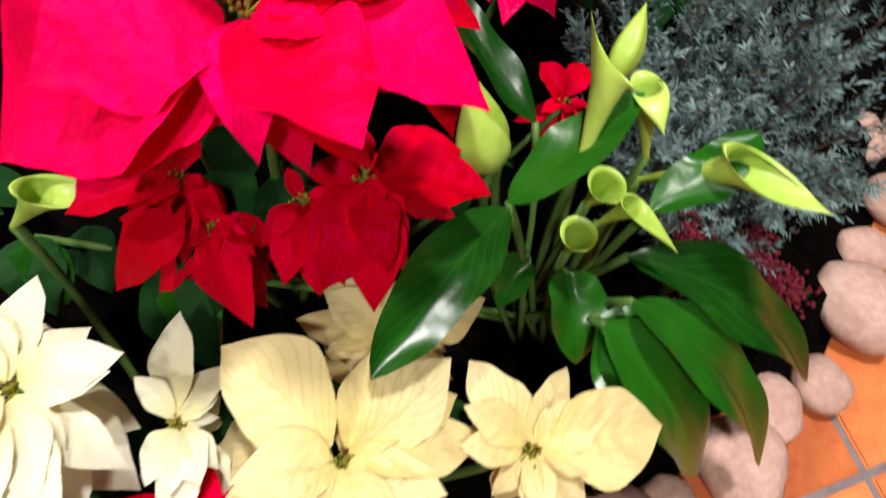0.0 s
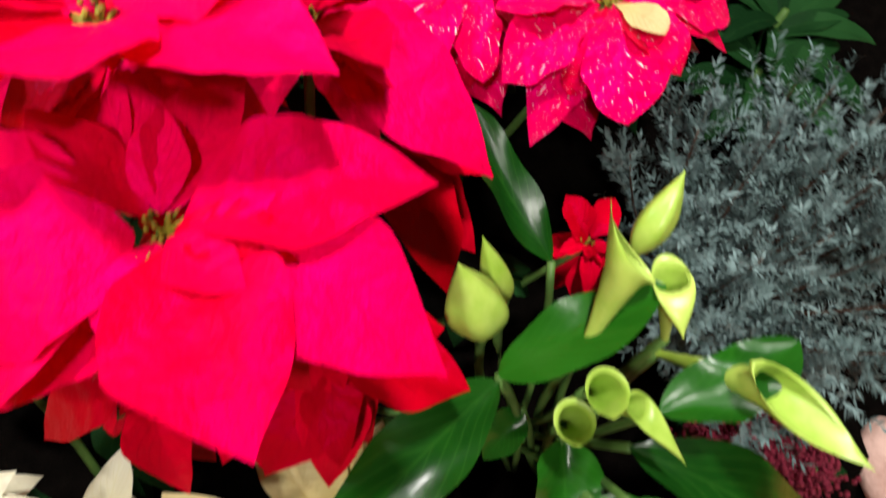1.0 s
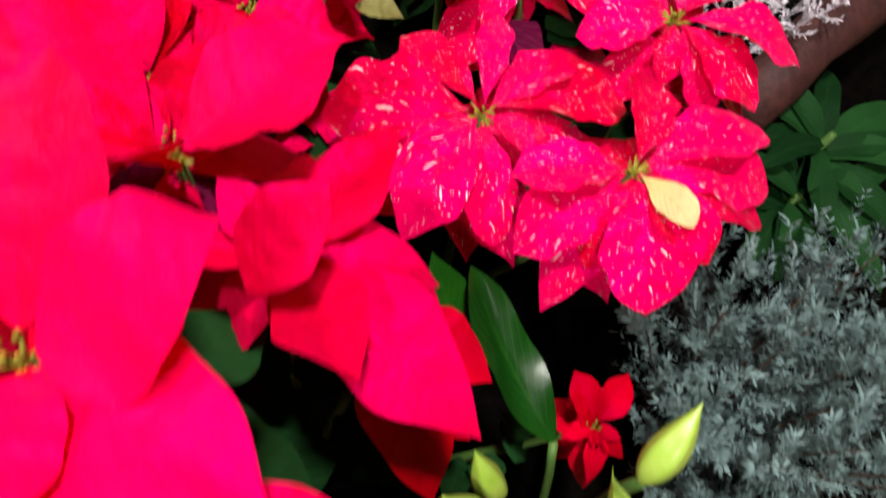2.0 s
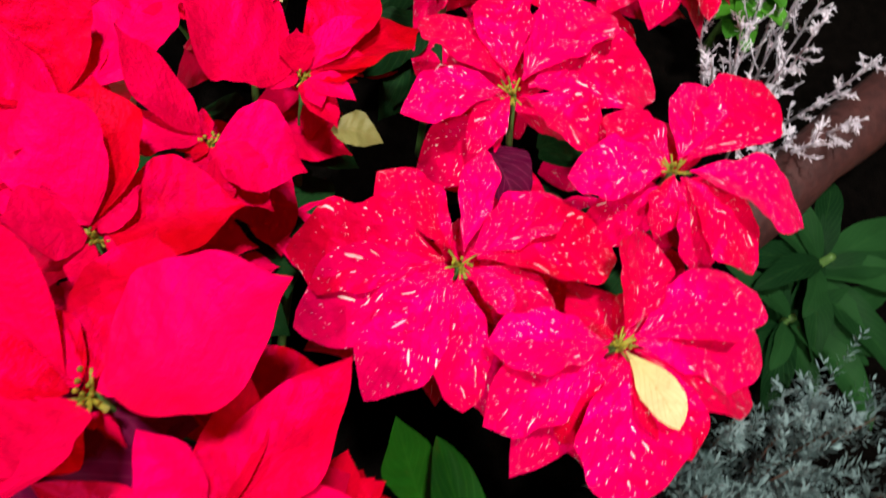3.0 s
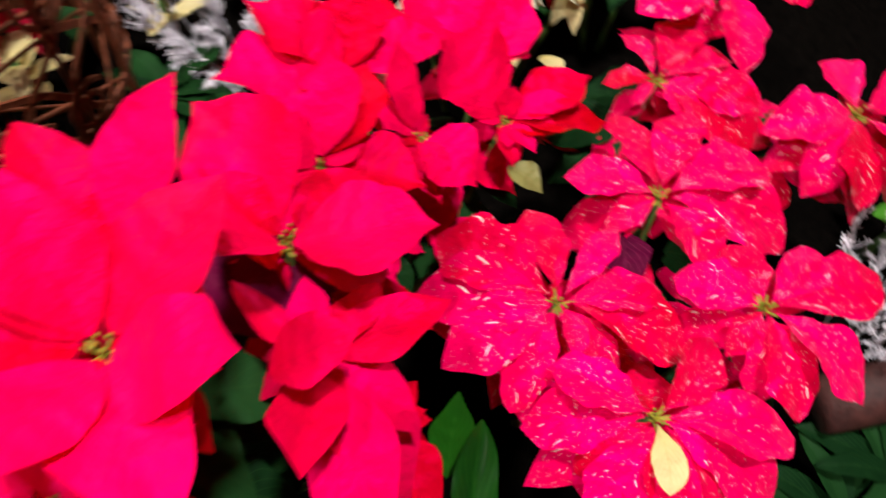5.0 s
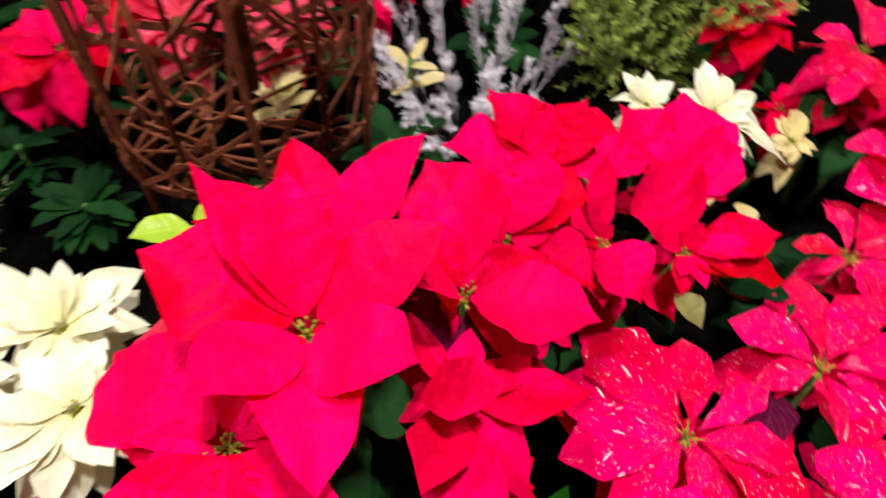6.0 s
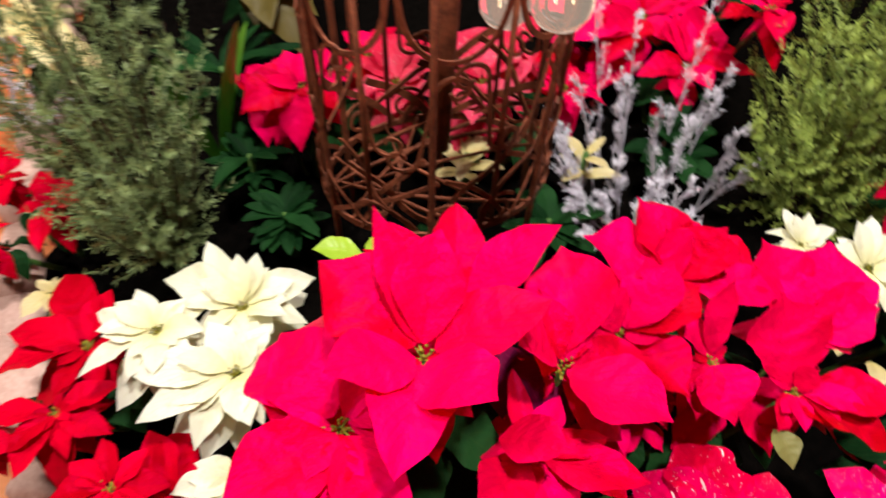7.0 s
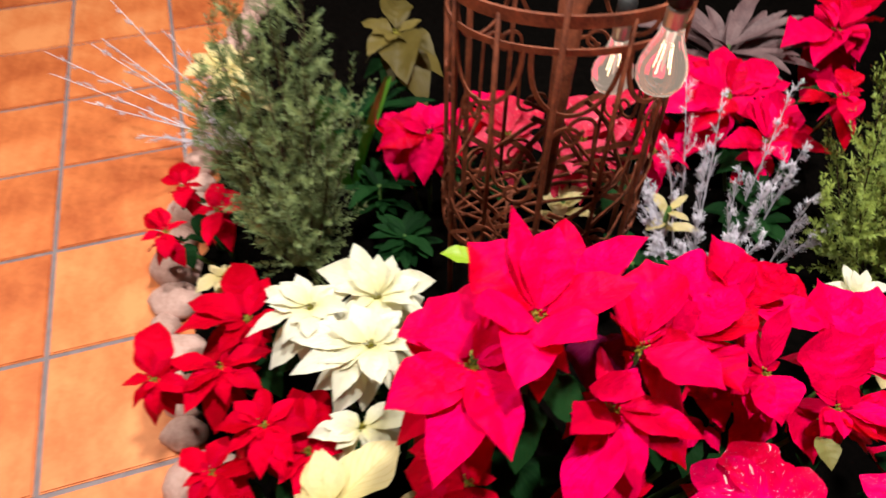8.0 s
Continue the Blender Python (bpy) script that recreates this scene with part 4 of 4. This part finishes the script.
def bush(name, base, height, spread, stems, twigs, twig_len, needles, needle_len, needle_w, mat, wood, label, category, seed, lean=(0, 0), lift=0.7, low=0.15, wood_r=0.0035):
    rng = random.Random(seed)
    root = empty(name, (base[0], base[1], SOIL_Z), label, category)
    wood_bits, paths = [], []
    for k in range(stems):
        a = k * 2.399 + rng.uniform(-0.3, 0.3)
        r = spread * math.sqrt((k + 0.5) / stems) * rng.uniform(0.8, 1.15)
        h = height * (1 - 0.45 * (r / spread) ** 2) * rng.uniform(0.8, 1.08)
        top = Vector((r * math.cos(a) + lean[0] * h, r * math.sin(a) + lean[1] * h, h))
        main = bezier((rng.uniform(-.01, .01), rng.uniform(-.01, .01), 0), (top.x * 0.7, top.y * 0.7, h * 0.35), top, 8)
        wood_bits.append(tube(main, [wood_r * (1 - 0.8 * i / 8) for i in range(9)], 5))
        for j in range(twigs):
            s = low + (1 - low) * (j + rng.random()) / twigs
            i = min(int(s * 8), 7)
            p = main[i].lerp(main[i + 1], s * 8 - i)
            d = (main[i + 1] - main[i]).normalized()
            o = Vector((rng.gauss(0, 1), rng.gauss(0, 1), rng.gauss(0, 0.6))).normalized()
            ln = twig_len * rng.uniform(0.5, 1.2) * (1.15 - 0.6 * s)
            q = bezier(p, p + (d * 0.5 + o) * ln * 0.5, p + (d * 0.9 + o * 0.8) * ln, 3)
            paths.append(q)
        paths.append(main[4:])
    v, f = merge(wood_bits)
    mesh_object("stem", v, f, wood, root)
    v, f = needle_cloud(paths, needles, needle_len, needle_w, rng, lift)
    tagged(mesh_object("foliage", v, f, mat, root, smooth=False), kind="stuff")
    return root


bush("conifer_bush", (0.359, 0.917, 0.050), 0.70, 0.16, 24, 30, 0.085, 50, 0.012, 0.0011, NEEDLE, BARK, "dense green dwarf conifer beside the iron cage", "conifer", 11)
bush("conifer_bush", (1.500, 0.500, 0.050), 0.56, 0.22, 32, 28, 0.085, 40, 0.012, 0.0014, NEEDLE_Y, BARK, "yellow-green dwarf conifer behind the silver bush", "conifer", 12)
bush("conifer_bush", (0.551, -0.241, 0.280), 0.37, 0.2, 30, 24, 0.08, 44, 0.012, 0.0014, NEEDLE_B, BARK, "blue-grey dwarf conifer beside the calla lily", "conifer", 13)


def silver_bush(base, tips, seed, side=9, ln=0.05, clump=0.55, needles=48, needle_len=0.009):
    rng = random.Random(seed)
    root = empty("silver_bush", base, "silver-grey cushion bush with bare wiry twigs", "shrub", "silver bushes")
    wood, paths = [], []
    for t in tips:
        top = Vector(t) - Vector(base)
        main = bezier((top.x * clump + rng.uniform(-.015, .015), top.y * clump + rng.uniform(-.015, .015), 0), (top.x * (0.5 + 0.45 * clump), top.y * (0.5 + 0.45 * clump), top.z * 0.5), top, 8)
        wood.append(tube(main, [0.0020 * (1 - 0.6 * i / 8) for i in range(9)], 5))
        paths.append(main[2:])
        for j in range(side):
            s = 0.25 + 0.72 * (j + rng.random()) / side
            i = min(int(s * 8), 7)
            p = main[i].lerp(main[i + 1], s * 8 - i)
            d = (main[i + 1] - main[i]).normalized()
            o = Vector((rng.gauss(0, 1), rng.gauss(0, 1), rng.gauss(0, 0.5))).normalized()
            e = ln * rng.uniform(0.5, 1.2) * (1.2 - 0.7 * s)
            q = bezier(p, p + (d * 0.4 + o * 0.5) * e * 0.6, p + (d + o * 0.6) * e, 3)
            wood.append(tube(q, [0.0012, 0.001, 0.0008, 0.0006], 4))
            paths.append(q)
    v, f = merge(wood)
    mesh_object("stem", v, f, SILVER, root)
    v, f = needle_cloud(paths, needles, needle_len, 0.0007, rng, 0.75)
    tagged(mesh_object("foliage", v, f, SILVER, root, smooth=False), kind="stuff")
    return root


silver_bush((1.245, 0.631, 0.060), [(1.334, 0.764, 0.420), (1.214, 0.812, 0.400), (1.144, 0.843, 0.420), (1.304, 0.581, 0.300), (1.009, 0.742, 0.320), (1.020, 0.700, 0.280), (1.285, 0.667, 0.340), (1.207, 0.687, 0.300), (1.087, 0.777, 0.330), (1.333, 0.547, 0.240), (1.153, 0.749, 0.350), (1.005, 0.633, 0.240), (1.251, 0.645, 0.280), (1.367, 0.703, 0.320), (1.095, 0.643, 0.250), (1.151, 0.594, 0.250), (1.012, 0.689, 0.240), (0.995, 0.619, 0.220), (0.985, 0.560, 0.210), (1.089, 0.552, 0.230), (1.165, 0.505, 0.220), (1.033, 0.741, 0.270), (1.040, 0.600, 0.230), (1.120, 0.560, 0.200)], 21, 9, 0.04, 0.6, 40, 0.0125)
silver_bush((1.196, -0.568, 0.060), [(1.084, -0.226, 0.360), (1.024, -0.228, 0.360), (1.073, -0.272, 0.360), (0.981, -0.264, 0.360), (0.954, -0.297, 0.340), (0.947, -0.337, 0.330), (1.141, -0.364, 0.360), (1.198, -0.346, 0.360), (1.068, -0.352, 0.380), (1.012, -0.294, 0.380), (1.167, -0.419, 0.360), (1.026, -0.408, 0.360), (0.970, -0.391, 0.340), (1.245, -0.406, 0.340)], 22, 12, 0.05, 0.55, 20, 0.0075)
silver_bush((0.290, 1.320, 0.100), [(-0.116, 1.532, 0.300), (-0.101, 1.435, 0.300), (-0.014, 1.536, 0.300), (0.016, 1.518, 0.320), (0.074, 1.201, 0.260), (0.038, 1.681, 0.330), (0.173, 1.456, 0.340), (0.175, 1.238, 0.300), (0.170, 1.151, 0.260), (0.258, 1.262, 0.340), (0.218, 1.183, 0.300), (0.252, 1.159, 0.250), (-0.031, 1.331, 0.280)], 23, 8, 0.035, 0.1)
silver_bush((1.221, 0.630, 0.100), [(1.073, 0.529, 0.300), (1.053, 0.488, 0.300), (1.087, 0.466, 0.300), (1.103, 0.489, 0.340), (1.085, 0.455, 0.280)], 24, 8, 0.05)


# ---- iron cage ----
def iron_cage():
    root = empty("iron_cage", (0.801, 0.732, SOIL_Z), "openwork rusty iron cage lantern with scrolls", "lantern")
    root.rotation_euler = (0, 0, radians(-13))
    R, z0, z1 = 0.181, 0.215, 0.685
    O = (0.0, 0.0)

    def on(a, z, r=R):
        return (r * math.cos(a), 0.72 * r * math.sin(a), z)

    def hoop(z, wide, thick, name="hoop"):
        v, f = strap([on(2 * math.pi * i / 48, z) for i in range(49)], O, wide, thick)
        mesh_object(name, v, f, RUST, root, smooth=False)

    for z, w, th in ((z0, 0.013, 0.004), (z1 - 0.045, 0.01, 0.004), (z1, 0.018, 0.006)):
        hoop(z, w, th)
    # six legs that run up as posts
    for i in range(6):
        a = 2 * math.pi * i / 6 + 0.32
        v, f = tube([on(a, 0.0), on(a, z0), on(a, (z0 + z1) / 2), on(a, z1 + 0.1)], 0.005, 8)
        mesh_object("post", v, f, RUST, root)
    for i in range(6):
        a = 2 * math.pi * (i + 0.5) / 6 + 0.32
        v, f = tube([on(a, z0), on(a, z1)], 0.004, 6)
        mesh_object("post", v, f, RUST, root)
    # basket of flat straps woven both ways, some bent off their course
    rng = random.Random(5)
    for i in range(13):
        for sgn in (1, -1):
            a0 = 2 * math.pi * i / 13 + rng.uniform(-0.16, 0.16)
            reach, sweep = 0.15 * rng.uniform(0.7, 1.3), rng.uniform(0.6, 1.15)
            pts = [on(a0 + sgn * sweep * s + 0.05 * math.sin(5 * s + i), z0 + reach * s ** 0.85, R * (0.985 + 0.03 * sgn * math.cos(9 * s))) for s in (j / 10 for j in range(11))]
            v, f = strap(pts, O, rng.uniform(0.007, 0.012), 0.003)
            mesh_object("woven_strap", v, f, RUST, root, smooth=False)
    # curls between the straps at the foot of the basket
    for i in range(11):
        a0 = 2 * math.pi * i / 11 + rng.uniform(-0.1, 0.1)
        pts = []
        for j in range(29):
            w = 0.6 + 7.2 * j / 28
            rr = 0.034 * (1 - 0.55 * j / 28)
            pts.append(on(a0 + rr * math.cos(w) / R, z0 + 0.036 + rr * math.sin(w), R * 1.02))
        v, f = strap(pts, O, 0.006, 0.003)
        mesh_object("scroll", v, f, RUST, root, smooth=False)
    # bowed bars across the basket's floor
    for i in range(9):
        a = math.pi * i / 9 + 0.2
        p, q = Vector(on(a, z0 + 0.004)), Vector(on(a + math.pi * rng.uniform(0.6, 1.0), z0 + 0.008))
        m = (p + q) * 0.5 + Vector((0.06 * math.cos(3 * a), 0.06 * math.sin(2 * a), 0.0))
        v, f = strap(bezier(p, m, q, 12), (0.001, 0.003), 0.008, 0.004)
        mesh_object("floor_bar", v, f, RUST, root)
    # swags below the upper hoop, and S-scrolls between the posts above the basket
    for i in range(8):
        a0 = 2 * math.pi * (i + 0.5) / 8 + 0.32
        swag = [on(a0 + 0.36 * math.cos(w), z1 - 0.045 - 0.105 * math.sin(w) ** 0.8) for w in (math.pi * j / 18 for j in range(19))]
        v, f = strap(swag, O, 0.007, 0.003)
        mesh_object("scroll", v, f, RUST, root, smooth=False)
    for i in range(14):
        a0 = 2 * math.pi * (i + 0.5) / 14 + 0.2
        turn, lean_by = (1 if i % 2 else -1), rng.uniform(-0.12, 0.12)
        zc, tall = z0 + 0.225 + rng.uniform(-0.02, 0.03), rng.uniform(0.05, 0.065)
        pts = []
        for j in range(61):
            s = j / 30 - 1
            e = abs(s)
            ang = turn * (1 if s > 0 else -1) * max(0.0, e - 0.45) * 11
            rr = 0.026 * (1 - 0.75 * max(0.0, e - 0.45) / 0.55)
            up = math.copysign(1, s)
            stem_z = zc + up * tall * min(e / 0.45, 1.0)
            if e <= 0.45:
                x, z = turn * 0.026 * s / 0.45 * 0.3, stem_z
            else:
                x = turn * 0.026 * up * 0.3 + turn * up * (0.026 - rr * math.cos(ang))
                z = stem_z + up * rr * math.sin(abs(ang))
            pts.append(on(a0 + (x + lean_by * (z - zc)) / R, z))
        v, f = strap(pts, O, 0.0055, 0.003)
        mesh_object("scroll", v, f, RUST, root, smooth=False)
    # candle holder stem in the middle
    v, f = tube([(0.02, 0.05, z0), (0.02, 0.05, z0 + 0.2), (0.02, 0.05, z1 + 0.05)], [0.012, 0.017, 0.026], 10)
    mesh_object("centre_post", v, f, RUST, root)
    return root


iron_cage()


# ---- hanging bulbs ----
def hanging_bulb(at):
    root = empty("hanging_bulb", at, "clear glass filament bulb hanging from a black cable", "light bulb", "bulbs on the cage")
    prof = [(0.0, -0.062), (0.014, -0.0605), (0.024, -0.054), (0.031, -0.042), (0.0325, -0.03), (0.03, -0.016), (0.024, 0.0), (0.018, 0.013), (0.0145, 0.026), (0.0135, 0.034)]
    def turned(prof, seg=20):
        verts = [(r * math.cos(2 * math.pi * k / seg), r * math.sin(2 * math.pi * k / seg), z) for r, z in prof for k in range(seg)]
        faces = [(i * seg + k, i * seg + (k + 1) % seg, (i + 1) * seg + (k + 1) % seg, (i + 1) * seg + k) for i in range(len(prof) - 1) for k in range(seg)]
        return verts, faces
    v, f = turned(prof)
    mesh_object("glass_bulb", v, f, GLASS, root)
    v, f = turned([(0.0, 0.03), (0.0135, 0.031), (0.014, 0.036), (0.0132, 0.04), (0.014, 0.044), (0.0132, 0.048), (0.014, 0.053), (0.012, 0.06), (0.0, 0.062)])
    mesh_object("screw_cap", v, f, CHROME, root)
    v, f = turned([(0.0, 0.06), (0.0145, 0.061), (0.0145, 0.09), (0.006, 0.1), (0.0, 0.1)])
    mesh_object("socket", v, f, RUBBER, root)
    for k in range(4):
        a = k * math.pi / 2 + 0.4
        v, f = tube([(0.006 * math.cos(a), 0.006 * math.sin(a), 0.01), (0.011 * math.cos(a), 0.011 * math.sin(a), -0.03)], 0.0004, 5)
        mesh_object("filament", v, f, GLOW, root)
    v, f = tube([(0, 0, 0.03), (0, 0, 0.0), (0, 0, -0.03)], [0.006, 0.004, 0.001], 8)
    mesh_object("glass_stem", v, f, GLASS, root)
    v, f = tube(bezier((0, 0, 0.1), (0.005, 0, 1.5), (0, 0, 3.5 - at[2]), 12), 0.003, 6)
    mesh_object("cable", v, f, RUBBER, root)
    return root


hanging_bulb((0.828, 0.52, 0.735))
hanging_bulb((0.868, 0.685, 0.618))


# ---- log, maroon flowers, succulent, other leaves ----
def fallen_log():
    pts = [(0.908, -0.308, 0.200), (0.955, -0.372, 0.210), (0.990, -0.417, 0.220), (1.024, -0.468, 0.220), (1.109, -0.594, 0.200), (1.286, -0.874, 0.120)]
    v, f = tube(pts, [0.034, 0.036, 0.035, 0.037, 0.04, 0.04], 14)
    v = [p + Vector((1, 0, 1)) * 0.004 * noise.noise(p * 40) for p in v]
    ob = mesh_object("log", v, f, LOG)
    return tagged(ob, "weathered red-brown log lying among the plants", "log")


fallen_log()


def maroon_flower(c, seed):
    rng = random.Random(seed)
    c = Vector(c)
    root = empty("sedum_plant", (c.x, c.y, SOIL_Z), "dark maroon clustered flower heads near the stones", "flower")
    for k in range(6):
        o = Vector((rng.uniform(-.035, .035), rng.uniform(-.035, .035), c.z - SOIL_Z + rng.uniform(-.03, .0)))
        bits = [ball(o + Vector((rng.gauss(0, .011), rng.gauss(0, .011), rng.gauss(0, .006))), rng.uniform(.0014, .0028), 1.5, 5) for _ in range(230)]
        v, f = merge(bits)
        mesh_object("flower_head", v, f, MAROON, root)
        v, f = tube(bezier((0, 0, 0), (o.x, o.y, o.z * .4), o, 5), 0.003, 5)
        mesh_object("stem", v, f, STEM, root)
        v, f, uv = blade(rng.uniform(0, 360), 0.05, 0.0, 0.5, rng)
        mesh_object("leaf", [p + o * 0.8 for p in v], f, GREEN, root, uvs=uv)


maroon_flower((0.388, -0.161, 0.215), 1)
maroon_flower((0.370, -0.232, 0.200), 2)
maroon_flower((0.347, -0.188, 0.190), 3)


def rosette(name, c, n, reach, rise, width, mat, label, category, seed, shape="lance", droop=0.0):
    rng = random.Random(seed)
    root = empty(name, (c[0], c[1], SOIL_Z), label, category)
    h = c[2] - SOIL_Z
    for k in range(n):
        az = k * 137.5 + rng.uniform(-15, 15)
        s = 0.55 + 0.45 * (k + 1) / n
        v, f, uv = blade(az, reach * s * rng.uniform(0.8, 1.1), rise * (1.2 - s) + droop, width, rng, arch=0.2, fold=0.3, start=0.0, shape=shape, pleats=0.0)
        lift = Vector((0, 0, h * rng.uniform(0.6, 1.0)))
        mesh_object("leaf", [p + lift for p in v], f, mat, root, uvs=uv)
    v, f = tube([(0, 0, 0), (0, 0, h)], [0.008, 0.005], 6)
    mesh_object("stem", v, f, STEM, root)
    return root


# dull GREEN on glossy leaves: shade beside the log is put into the colour
rosette("foliage_plant", (0.880, -0.430, 0.190), 13, 0.16, 0.03, 0.32, GREEN, "low plant with glossy green leaves by the log, darkened for shade", "foliage plant", 31)
rosette("foliage_plant", (0.820, -0.390, 0.150), 16, 0.15, 0.04, 0.32, GREEN, "low plant with glossy green leaves by the log, darkened for shade", "foliage plant", 36)
rosette("foliage_plant", (1.259, -0.411, 0.220), 40, 0.085, 0.05, 0.5, LEAF_BRIGHT, "low plant with small bright green leaves under the silver bush", "foliage plant", 32)
rosette("foliage_plant", (0.557, 1.190, 0.220), 14, 0.16, 0.12, 0.22, GREEN, "low plant with narrow green leaves by the iron cage", "foliage plant", 34)
rosette("foliage_plant", (1.546, -0.024, 0.260), 16, 0.11, 0.06, 0.5, LIME, "low plant with yellow-green leaves behind the speckled flowers", "foliage plant", 37)
rosette("foliage_plant", (1.310, 0.704, 0.140), 14, 0.12, 0.05, 0.5, GREEN, "low plant with dull green leaves under the silver bush", "foliage plant", 38)
rosette("foliage_plant", (0.900, 0.810, 0.190), 9, 0.085, 0.05, 0.42, CREAM, "small plant with pale cream leaves under the iron cage", "foliage plant", 41)
rosette("foliage_plant", (1.080, 0.700, 0.220), 7, 0.075, 0.05, 0.42, CREAM, "small plant with pale cream leaves by the silver bush", "foliage plant", 42)
rosette("foliage_plant", (0.560, 0.830, 0.170), 34, 0.09, 0.05, 0.36, GREEN, "low plant with small dull green leaves by the iron cage", "foliage plant", 43)
rosette("foliage_plant", (0.540, 0.960, 0.200), 34, 0.09, 0.06, 0.30, GREEN, "low plant with small dull green leaves by the iron cage", "foliage plant", 44)
rosette("foliage_plant", (0.980, 0.640, 0.150), 14, 0.12, 0.05, 0.45, GREEN, "low plant with dull green leaves under the iron cage", "foliage plant", 45)
rosette("foliage_plant", (0.760, 0.640, 0.120), 16, 0.14, 0.05, 0.40, GREEN, "low plant with dull green leaves under the iron cage", "foliage plant", 46)
rosette("succulent", (1.539, 1.190, 0.220), 24, 0.26, 0.16, 0.22, AGAVE, "grey-brown spiky succulent at the back of the bed", "succulent", 35)


def lime_calla():
    rng = random.Random(9)
    root = empty("lime_calla", (0.58, 0.52, SOIL_Z), "lime-green calla buds peeping out below the red flowers", "calla lily")
    for a, b, w in (((0.596, 0.517, 0.420), (0.543, 0.541, 0.430), 0.6), ((0.601, 0.510, 0.420), (0.622, 0.521, 0.440), 0.6), ((0.644, 0.490, 0.420), (0.657, 0.461, 0.420), 0.5)):
        leaf_between("bud_leaf", a, b, w, LIME, root, rng, start=0.0, fold=0.3)
        v, f = tube(bezier((0, 0, 0), (0.01, 0, 0.25), Vector(a) - Vector(root.location), 6), 0.004, 6)
        mesh_object("stalk", v, f, STEM, root)
    for o in root.children:
        if o.name.startswith("bud_leaf"):
            o.location = -Vector(root.location)


lime_calla()


def arching_leaf():
    rng = random.Random(17)
    base = Vector((0.50, 1.10, SOIL_Z))
    root = empty("strap_leaf_plant", base, "arching bright green strap leaves behind the conifer", "foliage plant")
    for tip, w in (((0.585, 1.015, 0.43), 0.16), ((0.612, 1.095, 0.37), 0.2), ((0.45, 1.02, 0.40), 0.16)):
        leaf_between("leaf", (0, 0, 0), Vector(tip) - base, w, LEAF_BRIGHT, root, rng, arch=0.3, fold=0.4, start=0.0, shape="lance", pleats=0.0)


arching_leaf()


# ---- floor tiles ----
def tile_mesh(w, d, h, bevel):
    bm = bmesh.new()
    bmesh.ops.create_cube(bm, size=1)
    for v in bm.verts:
        v.co = Vector((v.co.x * w, v.co.y * d, v.co.z * h))
    bmesh.ops.bevel(bm, geom=[e for e in bm.edges if all(v.co.z > 0 for v in e.verts)] , offset=bevel, segments=2, affect="EDGES")
    me = bpy.data.meshes.new("tile")
    bm.to_mesh(me)
    bm.free()
    me.materials.append(TILE)
    return me


TX, TY, X0, Y0 = 0.3115, 0.306, -0.194, 0.875
tile = tile_mesh(TX - 0.011, TY - 0.011, 0.012, 0.003)
far_tiles = []
for i in range(-15, 20):
    for j in range(-18, 20):
        x, y = X0 + TX * (i + 0.5), Y0 + TY * (j + 0.5)
        if -8 <= i <= 1 and -7 <= j <= 14:
            ob = new("tile", tile)
            ob.parent = floor
            ob.location = (x, y, -0.006 + 0.0008 * math.sin(i * 12.9 + j * 78.2))
        elif -4.8 < x < 5.8 and -4.8 < y < 6.8:
            far_tiles.append((x, y))
verts, faces = [], []
for x, y in far_tiles:
    b = len(verts)
    for z in (-0.006, 0.0):
        e = 0.0 if z < 0 else 0.003
        for sx, sy in ((-1, -1), (1, -1), (1, 1), (-1, 1)):
            verts.append((x + sx * (TX / 2 - 0.0055 - e), y + sy * (TY / 2 - 0.0055 - e), z))
    faces += [(b + 4, b + 5, b + 6, b + 7)] + [(b + k, b + (k + 1) % 4, b + 4 + (k + 1) % 4, b + 4 + k) for k in range(4)]
tagged(mesh_object("far_tiles", verts, faces, TILE, floor, smooth=False), kind="stuff")
